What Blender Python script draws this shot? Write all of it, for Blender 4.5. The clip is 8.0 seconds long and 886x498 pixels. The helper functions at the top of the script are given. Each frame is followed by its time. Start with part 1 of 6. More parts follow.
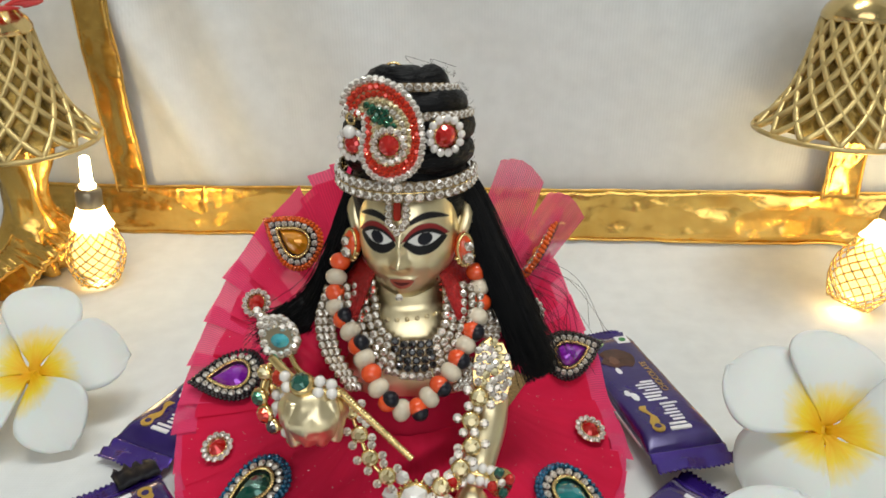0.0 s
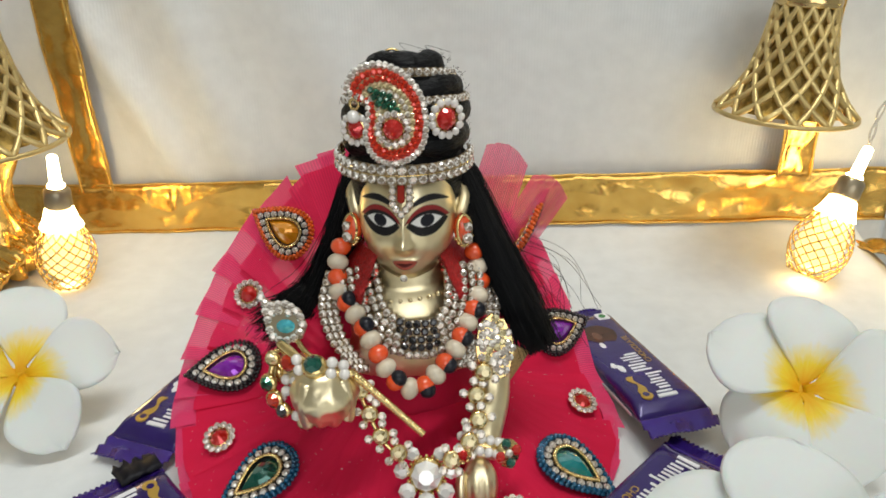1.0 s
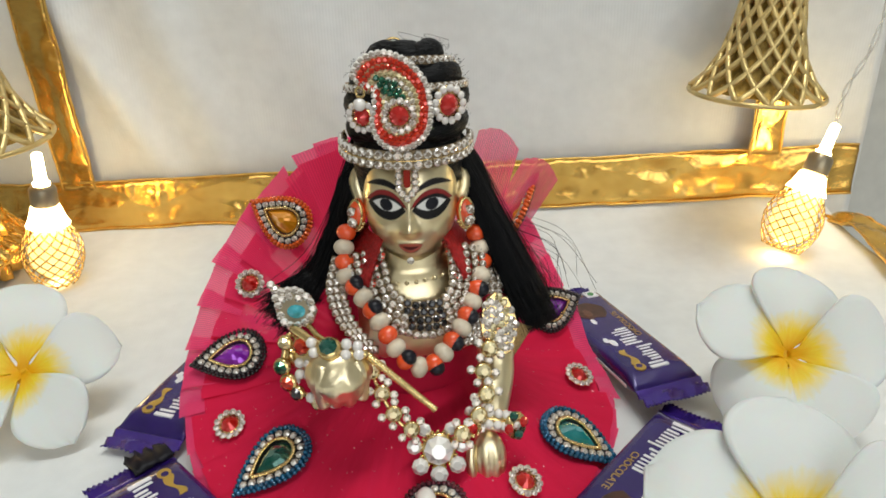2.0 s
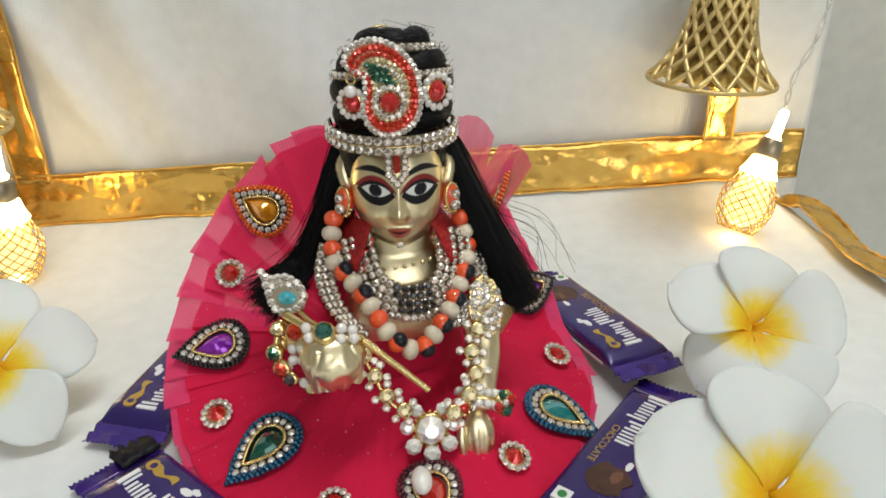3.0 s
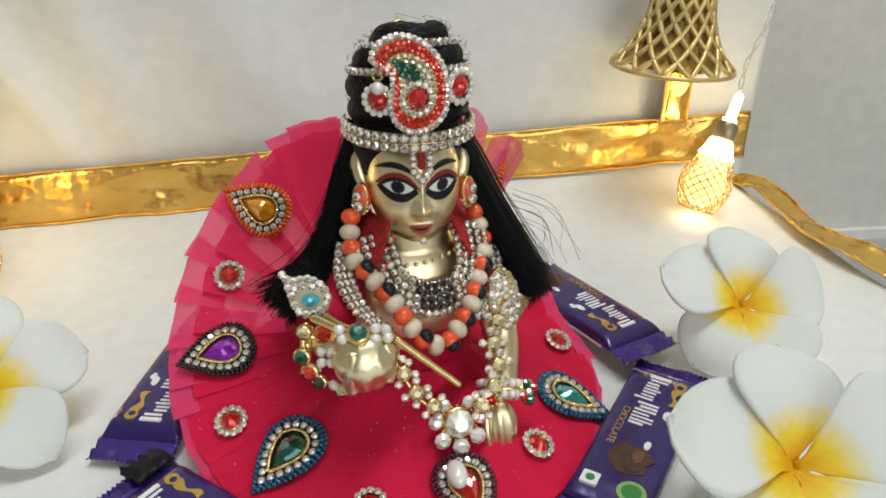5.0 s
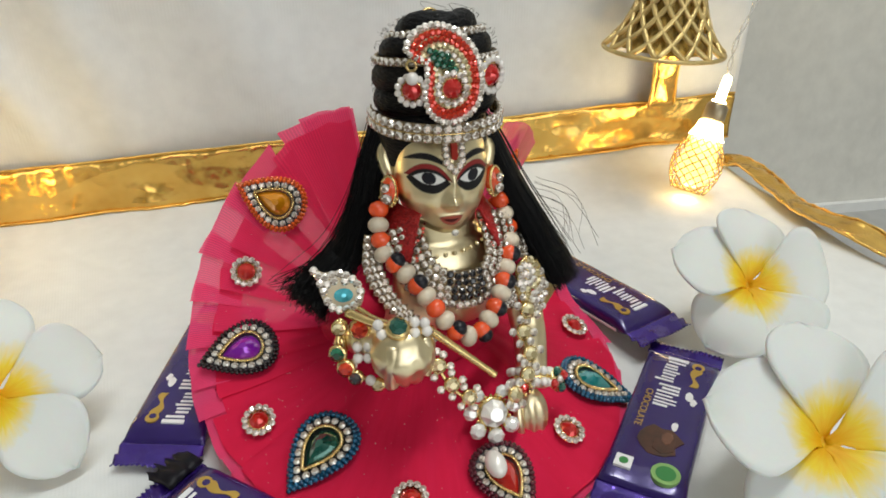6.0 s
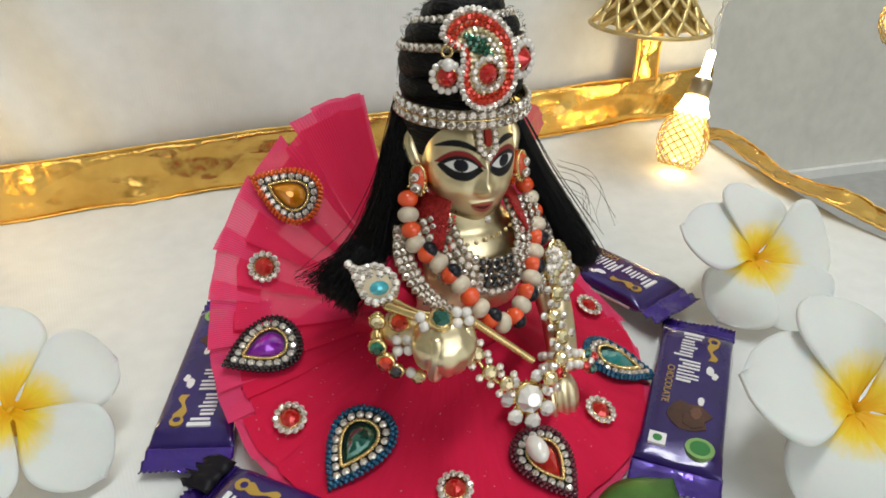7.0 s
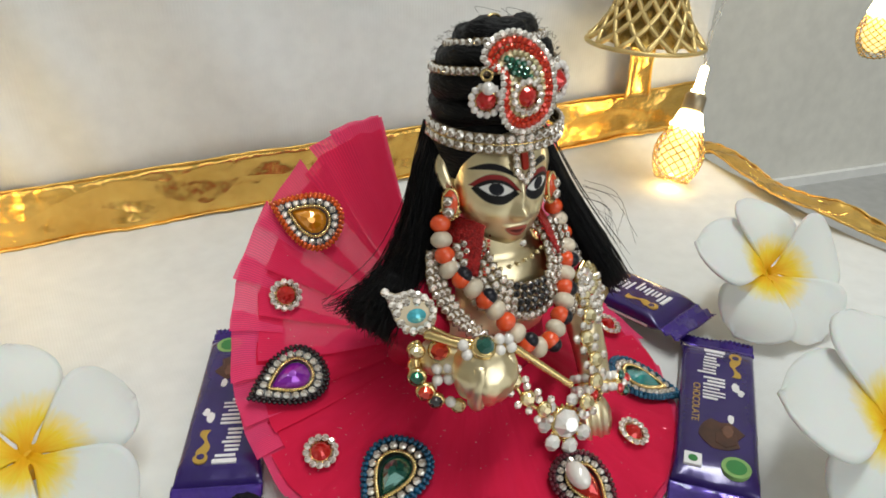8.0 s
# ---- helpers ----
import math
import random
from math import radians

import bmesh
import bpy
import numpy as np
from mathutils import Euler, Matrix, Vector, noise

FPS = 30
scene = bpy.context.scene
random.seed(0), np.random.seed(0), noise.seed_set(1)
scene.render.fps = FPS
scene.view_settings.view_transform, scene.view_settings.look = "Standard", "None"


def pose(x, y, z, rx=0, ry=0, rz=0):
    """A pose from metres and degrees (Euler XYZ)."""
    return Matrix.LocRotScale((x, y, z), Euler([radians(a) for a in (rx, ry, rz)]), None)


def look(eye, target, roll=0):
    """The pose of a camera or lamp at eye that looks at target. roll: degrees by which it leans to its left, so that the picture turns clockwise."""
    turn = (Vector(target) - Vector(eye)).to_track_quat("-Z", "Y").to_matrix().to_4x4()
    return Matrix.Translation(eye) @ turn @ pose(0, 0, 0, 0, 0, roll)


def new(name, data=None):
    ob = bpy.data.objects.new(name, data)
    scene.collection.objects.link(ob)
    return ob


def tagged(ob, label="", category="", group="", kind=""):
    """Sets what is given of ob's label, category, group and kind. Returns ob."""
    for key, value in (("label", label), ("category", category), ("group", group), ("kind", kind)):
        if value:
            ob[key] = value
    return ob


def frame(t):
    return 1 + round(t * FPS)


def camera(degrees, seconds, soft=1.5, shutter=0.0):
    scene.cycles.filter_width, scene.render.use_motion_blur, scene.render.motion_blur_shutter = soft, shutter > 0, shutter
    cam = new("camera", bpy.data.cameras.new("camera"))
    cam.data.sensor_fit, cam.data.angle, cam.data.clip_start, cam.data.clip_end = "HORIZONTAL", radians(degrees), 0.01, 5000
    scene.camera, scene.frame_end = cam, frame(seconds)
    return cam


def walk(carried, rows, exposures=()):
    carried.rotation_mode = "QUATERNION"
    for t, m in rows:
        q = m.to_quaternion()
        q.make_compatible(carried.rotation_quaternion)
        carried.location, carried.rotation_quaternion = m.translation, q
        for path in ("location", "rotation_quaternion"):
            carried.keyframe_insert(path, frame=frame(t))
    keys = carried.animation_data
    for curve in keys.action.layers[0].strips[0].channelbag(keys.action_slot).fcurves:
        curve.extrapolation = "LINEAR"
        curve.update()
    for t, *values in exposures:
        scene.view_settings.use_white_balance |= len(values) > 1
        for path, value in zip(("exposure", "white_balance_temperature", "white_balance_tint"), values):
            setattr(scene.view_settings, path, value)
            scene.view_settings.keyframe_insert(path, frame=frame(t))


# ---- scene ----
cam = camera(61.7, 8.0, soft=1.7)
PATH = [
    (0.0, (0.020, 0.014, 0.199), (-0.003, 1.836, -0.625), -0.5),
    (0.5, (0.011, 0.010, 0.197), (0.051, 1.829, -0.633), -0.5),
    (1.0, (0.001, 0.006, 0.197), (0.126, 1.820, -0.635), -0.7),
    (1.5, (-0.006, 0.002, 0.198), (0.159, 1.809, -0.645), -1.2),
    (3.0, (-0.030, -0.005, 0.198), (0.337, 1.755, -0.679), -0.4),
    (3.5, (-0.039, -0.002, 0.199), (0.398, 1.738, -0.684), 0.2),
    (4.0, (-0.050, 0.000, 0.200), (0.448, 1.719, -0.694), 0.3),
    (4.5, (-0.058, 0.003, 0.201), (0.487, 1.702, -0.702), 0.6),
    (6.0, (-0.090, 0.019, 0.203), (0.600, 1.634, -0.753), 0.9),
    (6.5, (-0.103, 0.027, 0.203), (0.648, 1.604, -0.771), 1.0),
    (7.0, (-0.114, 0.035, 0.204), (0.687, 1.568, -0.801), 0.8),
    (7.5, (-0.123, 0.045, 0.205), (0.738, 1.557, -0.781), 1.1),
    (8.0, (-0.132, 0.052, 0.205), (0.762, 1.553, -0.769), 1.1),
]
walk(cam, [(t, look(eye, target, roll)) for t, eye, target, roll in PATH])

# ---- light ----
world = bpy.data.worlds.new("room_world")
scene.world = world
world.use_nodes = True
world.node_tree.nodes["Background"].inputs[0].default_value = (0.9, 0.95, 1.0, 1)
world.node_tree.nodes["Background"].inputs[1].default_value = 0.15
scene.view_settings.exposure = -1.02


def lamp(name, kind, m, power, colour, size=1.0, size_y=None):
    d = bpy.data.lights.new(name, kind)
    d.energy, d.color = power, colour
    if kind == "AREA":
        d.shape, d.size, d.size_y = "RECTANGLE", size, size_y or size
    else:
        d.shadow_soft_size = size
    ob = new(name, d)
    ob.matrix_world = m
    return ob


lamp("window_daylight", "AREA", look((0.3, -2.3, 0.95), (0.0, 0.3, 0.05)), 60, (0.94, 0.98, 1.0), 2.3, 1.7)
lamp("ceiling_tube_light", "AREA", look((0.2, 0.05, 2.1), (0.05, 0.3, 0.0)), 47, (0.97, 1.0, 0.96), 1.4, 0.16)
# light that falls out of the open foot and neck of each lit bulb
for bulb_at in ((-0.190, 0.407), (0.2330, 0.3685)):
    lamp("bulb_light", "POINT", pose(bulb_at[0], bulb_at[1], 0.0035), 0.040, (1.0, 0.74, 0.36), 0.004)

# ---- materials ----


def surface(name, colour, rough=0.5, metal=0.0, vary=0.12, scale=60.0, bump=0.2, bump_scale=400.0, dist=0.0004,
            spec=0.5, coat=0.0, each=0.0, sheen=0.0, second=None, patch=15.0, stretch=None, trans=0.0, sub=0.0):
    """A Principled surface whose colour, gloss and relief vary at two scales."""
    m = bpy.data.materials.new(name)
    m.use_nodes = True
    nt = m.node_tree
    n, ln = nt.nodes, nt.links
    b = n["Principled BSDF"]
    tc = n.new("ShaderNodeTexCoord")
    src = tc.outputs["Object"]
    if stretch:
        mp = n.new("ShaderNodeMapping")
        mp.inputs["Scale"].default_value = stretch
        ln.new(src, mp.inputs["Vector"])
        src = mp.outputs["Vector"]

    def noise_tex(s, detail=4.0):
        t = n.new("ShaderNodeTexNoise")
        t.inputs["Scale"].default_value, t.inputs["Detail"].default_value = s, detail
        ln.new(src, t.inputs["Vector"])
        return t.outputs["Fac"]

    def math_node(op, a, bb):
        t = n.new("ShaderNodeMath")
        t.operation = op
        for k, v in ((0, a), (1, bb)):
            if isinstance(v, (int, float)):
                t.inputs[k].default_value = v
            else:
                ln.new(v, t.inputs[k])
        return t.outputs[0]

    fine, broad = noise_tex(scale), noise_tex(patch, 3.0)
    mix = n.new("ShaderNodeMix")
    mix.data_type = "RGBA"
    c2 = second or tuple(max(0.0, c * (1 - 2.2 * vary)) for c in colour)
    mix.inputs["A"].default_value, mix.inputs["B"].default_value = (*colour, 1), (*c2, 1)
    both = math_node("ADD", math_node("MULTIPLY", fine, 0.5), math_node("MULTIPLY", broad, 0.5))
    ramp = n.new("ShaderNodeMapRange")
    ramp.inputs["From Min"].default_value, ramp.inputs["From Max"].default_value = 0.38, 0.66
    ln.new(both, ramp.inputs["Value"])
    ln.new(ramp.outputs["Result"], mix.inputs["Factor"])
    col = mix.outputs["Result"]
    if each:
        info = n.new("ShaderNodeObjectInfo")
        hsv = n.new("ShaderNodeHueSaturation")
        ln.new(col, hsv.inputs["Color"])
        ln.new(math_node("ADD", math_node("MULTIPLY", info.outputs["Random"], 2 * each), 1 - each), hsv.inputs["Value"])
        col = hsv.outputs["Color"]
    ln.new(col, b.inputs["Base Color"])
    ln.new(math_node("ADD", math_node("MULTIPLY", math_node("SUBTRACT", broad, 0.5), 0.35 * rough), rough), b.inputs["Roughness"])
    b.inputs["Metallic"].default_value = metal
    b.inputs["Specular IOR Level"].default_value = spec
    b.inputs["Coat Weight"].default_value = coat
    b.inputs["Coat Roughness"].default_value = 0.08
    b.inputs["Sheen Weight"].default_value = sheen
    b.inputs["Transmission Weight"].default_value = trans
    if sub:
        b.inputs["Subsurface Weight"].default_value = sub
        b.inputs["Subsurface Scale"].default_value = 0.004
    if bump:
        bp = n.new("ShaderNodeBump")
        bp.inputs["Strength"].default_value, bp.inputs["Distance"].default_value = bump, dist
        ln.new(noise_tex(bump_scale, 3.0), bp.inputs["Height"])
        ln.new(bp.outputs["Normal"], b.inputs["Normal"])
    return m


def glow(name, colour, strength):
    m = bpy.data.materials.new(name)
    m.use_nodes = True
    b = m.node_tree.nodes["Principled BSDF"]
    b.inputs["Base Color"].default_value = (*colour, 1)
    b.inputs["Emission Color"].default_value = (*colour, 1)
    b.inputs["Emission Strength"].default_value = strength
    return m


def glass(name, colour, rough=0.05, ior=1.45):
    m = bpy.data.materials.new(name)
    m.use_nodes = True
    b = m.node_tree.nodes["Principled BSDF"]
    b.inputs["Base Color"].default_value = (*colour, 1)
    b.inputs["Roughness"].default_value, b.inputs["IOR"].default_value = rough, ior
    b.inputs["Transmission Weight"].default_value = 1.0
    return m


def woven(name, colour, threads=700.0, depth=0.25, rough=0.85, sheen=0.2, patch=6.0, vary=0.05):
    """Cloth: crossing threads as fine relief, faint patches of tone."""
    m = surface(name, colour, rough, 0, vary, 90, 0, patch=patch, sheen=sheen, spec=0.25)
    n, ln = m.node_tree.nodes, m.node_tree.links
    tc = n.new("ShaderNodeTexCoord")
    add = n.new("ShaderNodeMath")
    add.operation = "ADD"
    for k, axis in ((0, "X"), (1, "Y")):
        w = n.new("ShaderNodeTexWave")
        w.bands_direction = axis
        w.inputs["Scale"].default_value, w.inputs["Distortion"].default_value = threads / 3, 1.0
        ln.new(tc.outputs["Object"], w.inputs["Vector"])
        ln.new(w.outputs["Fac"], add.inputs[k])
    big = n.new("ShaderNodeTexNoise")
    big.inputs["Scale"].default_value = 9.0
    ln.new(tc.outputs["Object"], big.inputs["Vector"])
    b1, b2 = n.new("ShaderNodeBump"), n.new("ShaderNodeBump")
    b1.inputs["Strength"].default_value, b1.inputs["Distance"].default_value = depth, 0.0002
    b2.inputs["Strength"].default_value, b2.inputs["Distance"].default_value = 0.35, 0.012
    ln.new(add.outputs[0], b1.inputs["Height"])
    ln.new(big.outputs["Fac"], b2.inputs["Height"])
    ln.new(b2.outputs["Normal"], b1.inputs["Normal"])
    ln.new(b1.outputs["Normal"], n["Principled BSDF"].inputs["Normal"])
    return m


def netting(name, colour, second, solid, threads, cross=1.0):
    """Tulle: threads along the pleat, clear between, by the panel's own UV."""
    m = bpy.data.materials.new(name)
    m.use_nodes = True
    n, ln = m.node_tree.nodes, m.node_tree.links
    b, out = n["Principled BSDF"], n["Material Output"]
    uv = n.new("ShaderNodeUVMap")
    sep = n.new("ShaderNodeSeparateXYZ")
    ln.new(uv.outputs["UV"], sep.inputs["Vector"])

    def mth(op, a, bb=0.0):
        t = n.new("ShaderNodeMath")
        t.operation = op
        for k, v in ((0, a), (1, bb)):
            if isinstance(v, (int, float)):
                t.inputs[k].default_value = v
            else:
                ln.new(v, t.inputs[k])
        return t.outputs[0]

    line_u = mth("GREATER_THAN", mth("FRACT", mth("MULTIPLY", sep.outputs["X"], threads)), 0.55)
    line_v = mth("GREATER_THAN", mth("FRACT", mth("MULTIPLY", sep.outputs["Y"], threads * 0.8)), 0.72)
    mesh_fac = mth("MAXIMUM", line_u, mth("MULTIPLY", line_v, cross))
    nz = n.new("ShaderNodeTexNoise")
    nz.inputs["Scale"].default_value = 5.0
    ln.new(uv.outputs["UV"], nz.inputs["Vector"])
    mix = n.new("ShaderNodeMix")
    mix.data_type = "RGBA"
    mix.inputs["A"].default_value, mix.inputs["B"].default_value = (*colour, 1), (*second, 1)
    ln.new(nz.outputs["Fac"], mix.inputs["Factor"])
    ln.new(mix.outputs["Result"], b.inputs["Base Color"])
    b.inputs["Roughness"].default_value = 0.8
    b.inputs["Specular IOR Level"].default_value = 0.15
    b.inputs["Sheen Weight"].default_value = 0.35
    b.inputs["Sheen Roughness"].default_value = 0.45
    b.inputs["Sheen Tint"].default_value = (1.0, 0.45, 0.58, 1)
    tr = n.new("ShaderNodeBsdfTranslucent")
    ln.new(mix.outputs["Result"], tr.inputs["Color"])
    m1 = n.new("ShaderNodeMixShader")
    m1.inputs[0].default_value = 0.35
    ln.new(b.outputs[0], m1.inputs[1])
    ln.new(tr.outputs[0], m1.inputs[2])
    clear = n.new("ShaderNodeBsdfTransparent")
    m2 = n.new("ShaderNodeMixShader")
    ln.new(mth("ADD", mth("MULTIPLY", mesh_fac, 1 - solid), solid), m2.inputs[0])
    ln.new(clear.outputs[0], m2.inputs[1])
    ln.new(m1.outputs[0], m2.inputs[2])
    ln.new(m2.outputs[0], out.inputs["Surface"])
    return m


M_CLOTH = woven("white_cotton", (0.715, 0.73, 0.73), 700, 0.12)
M_DRAPE = woven("white_drape", (0.76, 0.77, 0.765), 500, 0.2)
M_WALL = surface("grey_wall_paint", (0.69, 0.675, 0.62), 0.75, vary=0.06, patch=3, bump=0.15, bump_scale=120, dist=0.002)
M_FLOOR = surface("grey_floor_tile", (0.42, 0.42, 0.41), 0.45, vary=0.1, patch=4)
M_WHITE = surface("white_gloss_paint", (0.78, 0.78, 0.76), 0.4, vary=0.04)
M_FOIL = surface("gold_foil_ribbon", (0.84, 0.55, 0.15), 0.25, 0.90, vary=0.18, scale=70, bump=0.6, bump_scale=42, dist=0.005, patch=28, second=(0.62, 0.36, 0.08))


def crinkle(m, scale, depth):
    """Sharp flat creases, as in crumpled metallic ribbon."""
    n, ln = m.node_tree.nodes, m.node_tree.links
    b = n["Principled BSDF"]
    tc, vo, bp = n.new("ShaderNodeTexCoord"), n.new("ShaderNodeTexVoronoi"), n.new("ShaderNodeBump")
    warp = n.new("ShaderNodeMapping")
    warp.inputs["Scale"].default_value = (1.0, 1.0, 1.9)
    ln.new(tc.outputs["Object"], warp.inputs["Vector"])
    vo.inputs["Scale"].default_value = scale
    vo.inputs["Randomness"].default_value = 1.0
    ln.new(warp.outputs["Vector"], vo.inputs["Vector"])
    bp.inputs["Strength"].default_value, bp.inputs["Distance"].default_value = 0.55, depth
    ln.new(vo.outputs["Distance"], bp.inputs["Height"])
    ln.new(b.inputs["Normal"].links[0].from_socket, bp.inputs["Normal"])
    ln.new(bp.outputs["Normal"], b.inputs["Normal"])


crinkle(M_FOIL, 34.0, 0.0035)
M_FOILEDGE = surface("gold_ribbon_hem", (0.90, 0.56, 0.14), 0.32, 0.85, vary=0.2, bump=0.8, bump_scale=900, dist=0.0006)
M_GOLD = surface("gilt_metal", (0.88, 0.66, 0.30), 0.22, 1.0, vary=0.15, bump=0.3, bump_scale=700, each=0.12)
M_LINING = surface("golden_liner", (0.70, 0.46, 0.10), 0.45, 0.35, vary=0.35, scale=160, bump=0.8, bump_scale=220, dist=0.002, patch=90)
M_LATTICE = surface("gilt_lattice", (0.80, 0.60, 0.25), 0.36, 0.60, vary=0.22, bump=0.4, bump_scale=500, dist=0.0006)
# Dark brown gilt, so the gaps between stones come out dark.
M_CUP = surface("brown_gilt_cup", (0.36, 0.26, 0.15), 0.40, 1.0, vary=0.3, bump=0.3, bump_scale=800)
M_BACK = surface("silver_foil_back", (0.90, 0.89, 0.87), 0.18, 1.0, vary=0.05, bump=0.4, bump_scale=900, each=0.1)


FOILS = {}


def gemstone(name, colour, each=0.0):
    """Clear cut glass, tinted; its foil back is a face of its own."""
    m = surface(name, colour, 0.05, 0.35, vary=0.04, bump=0, spec=0.6, each=each, coat=0.5, trans=0.25)
    m.node_tree.nodes["Principled BSDF"].inputs["IOR"].default_value = 1.62
    FOILS[name] = surface(name + "_foil", tuple(min(0.9, 1.3 * c + 0.01) for c in colour), 0.22, 0.9, vary=0.1, bump=0.3, bump_scale=700)
    return m




def painted_facets(name, light, dark, share=0.36, metal=0.42):
    """Foil-backed cut glass: sparkle is painted in, a random dark or bright colour per facet."""
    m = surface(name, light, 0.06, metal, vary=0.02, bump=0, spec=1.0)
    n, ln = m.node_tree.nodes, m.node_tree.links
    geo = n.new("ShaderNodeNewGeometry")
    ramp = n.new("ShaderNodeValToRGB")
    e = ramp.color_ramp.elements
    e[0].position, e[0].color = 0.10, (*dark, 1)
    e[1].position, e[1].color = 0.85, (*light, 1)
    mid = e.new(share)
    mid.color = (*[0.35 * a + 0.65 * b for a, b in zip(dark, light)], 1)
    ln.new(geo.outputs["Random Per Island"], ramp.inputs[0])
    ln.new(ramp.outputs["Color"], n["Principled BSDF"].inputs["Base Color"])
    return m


M_STONE = painted_facets("clear_rhinestone", (1.0, 0.96, 0.90), (0.34, 0.27, 0.21))
M_CRYSTAL = painted_facets("pale_crystal", (1.0, 0.98, 0.95), (0.62, 0.60, 0.58), metal=0.30)
M_CHAMP = painted_facets("champagne_stone", (0.98, 0.88, 0.56), (0.30, 0.22, 0.08))
M_REDCUT = painted_facets("cut_red_stone", (0.86, 0.075, 0.028), (0.34, 0.012, 0.008))
M_GREENCUT = painted_facets("cut_green_stone", (0.03, 0.20, 0.11), (0.004, 0.02, 0.012))
M_BLACKCUT = painted_facets("cut_black_stone", (0.09, 0.085, 0.09), (0.006, 0.006, 0.007))
M_GLITTER = painted_facets("pale_glitter", (1.0, 0.86, 0.88), (0.75, 0.25, 0.32))
M_REDGLITTER = painted_facets("red_sequin_glitter", (0.95, 0.10, 0.06), (0.22, 0.006, 0.006))
M_RED = gemstone("red_glass_stone", (0.70, 0.016, 0.012))
M_REDBEAD = surface("red_orange_seed", (0.78, 0.085, 0.018), 0.25, 0, vary=0.1, bump=0.05, coat=0.5, each=0.08)
M_ORANGEBEAD = surface("orange_seed_bead", (0.85, 0.13, 0.015), 0.15, 0.2, vary=0.2, bump=0, coat=0.6, each=0.2)
M_ORANGE = gemstone("orange_glass_stone", (0.95, 0.36, 0.012))
M_PURPLE = gemstone("purple_glass_stone", (0.34, 0.02, 0.58))
M_GREEN = gemstone("dark_green_glass_stone", (0.006, 0.12, 0.085))
M_TEAL = gemstone("teal_glass_stone", (0.008, 0.30, 0.32))
M_AQUA = gemstone("turquoise_stone", (0.10, 0.62, 0.75))
M_ENAMEL = surface("dark_red_enamel", (0.34, 0.020, 0.008), 0.55, 0, vary=0.1, bump=0, spec=0.15)
M_BLUEBEAD = surface("peacock_blue_bead", (0.01, 0.12, 0.24), 0.15, 0.35, vary=0.2, bump=0, coat=0.6, each=0.3)
M_BLACKBEAD = surface("black_seed_bead", (0.02, 0.012, 0.014), 0.15, 0.2, vary=0.2, bump=0, coat=0.6, each=0.3)
M_MAROON = surface("maroon_seed_bead", (0.13, 0.015, 0.03), 0.15, 0.3, vary=0.2, bump=0, coat=0.6, each=0.3)
M_PEARL = surface("pearl", (0.80, 0.76, 0.72), 0.22, 0.1, vary=0.06, bump=0, coat=0.6, each=0.05)
M_CREAM = surface("cream_seed", (0.70, 0.60, 0.46), 0.35, 0, vary=0.14, scale=200, patch=120, bump=0.1, coat=0.25, each=0.08)
M_BLACK = surface("black_seed_tip", (0.010, 0.010, 0.016), 0.3, 0, vary=0.1, bump=0, spec=0.3)
M_HAIR = surface("black_hair", (0.004, 0.004, 0.005), 0.5, 0, vary=0.2, bump=0.3, bump_scale=900, spec=0.22)
M_VELVET = surface("coiled_black_hair", (0.005, 0.005, 0.006), 0.5, 0, vary=0.2, bump=0.9, bump_scale=260, dist=0.0012, spec=0.18, stretch=(1.0, 1.0, 4.0))
M_SATIN = surface("crimson_satin", (0.54, 0.006, 0.045), 0.6, 0, vary=0.12, bump=0.25, bump_scale=300, dist=0.0008, spec=0.2, patch=30)
M_TULLE = netting("pink_tulle", (0.84, 0.020, 0.092), (0.74, 0.012, 0.064), 0.965, 40, 0.0)
# Thinner rim netting; its paler pink also stands in for light shining through.
M_TULLE_EDGE = netting("sheer_backlit_tulle", (0.90, 0.085, 0.23), (0.86, 0.05, 0.17), 0.80, 30, 0.0)
# Back pleats: the same tulle, its colour lightened as if lit from behind.
M_TULLE_BACK = netting("backlit_pink_tulle", (0.86, 0.045, 0.150), (0.80, 0.026, 0.105), 0.88, 34, 0.0)
M_TULLE_FOLD = netting("ribbed_pink_tulle", (0.92, 0.14, 0.28), (0.88, 0.07, 0.20), 0.50, 13, 0.0)
M_SEQUIN = surface("red_sequin_cloth", (0.62, 0.02, 0.02), 0.3, 0.4, vary=0.3, scale=900, bump=1.0, bump_scale=1500, dist=0.001)
M_GOLDCLOTH = surface("gold_mesh_cloth", (0.72, 0.52, 0.22), 0.4, 0.75, vary=0.3, scale=1500, bump=1.0, bump_scale=1600, dist=0.0008)
M_WRAP = surface("purple_foil_wrapper", (0.027, 0.009, 0.140), 0.24, 0.25, vary=0.15, bump=0.30, bump_scale=55, dist=0.003, coat=0.5, patch=20)
M_WRAPEND = surface("shiny_purple_wrapper_end", (0.060, 0.022, 0.30), 0.17, 0.55, vary=0.15, bump=0.5, bump_scale=90, dist=0.003, coat=0.5)
# Near black: wrapper back side with its shade put into the colour.
M_WRAPSHADE = surface("shaded_wrapper_inside", (0.004, 0.003, 0.008), 0.45, 0, vary=0.3, bump=0.4, bump_scale=200, spec=0.2)
M_INK = surface("white_print", (0.80, 0.79, 0.80), 0.35, vary=0.03, bump=0)
M_GILTINK = surface("gold_print", (0.62, 0.40, 0.08), 0.3, 0.5, vary=0.1, bump=0)
M_CHOC = surface("chocolate_brown_print", (0.085, 0.030, 0.016), 0.35, vary=0.3, bump=0, patch=200)
M_CHOCLIGHT = surface("pale_brown_print", (0.20, 0.085, 0.05), 0.35, vary=0.3, bump=0, patch=300)
M_GREENINK = surface("green_print", (0.03, 0.22, 0.05), 0.4, vary=0.1, bump=0)
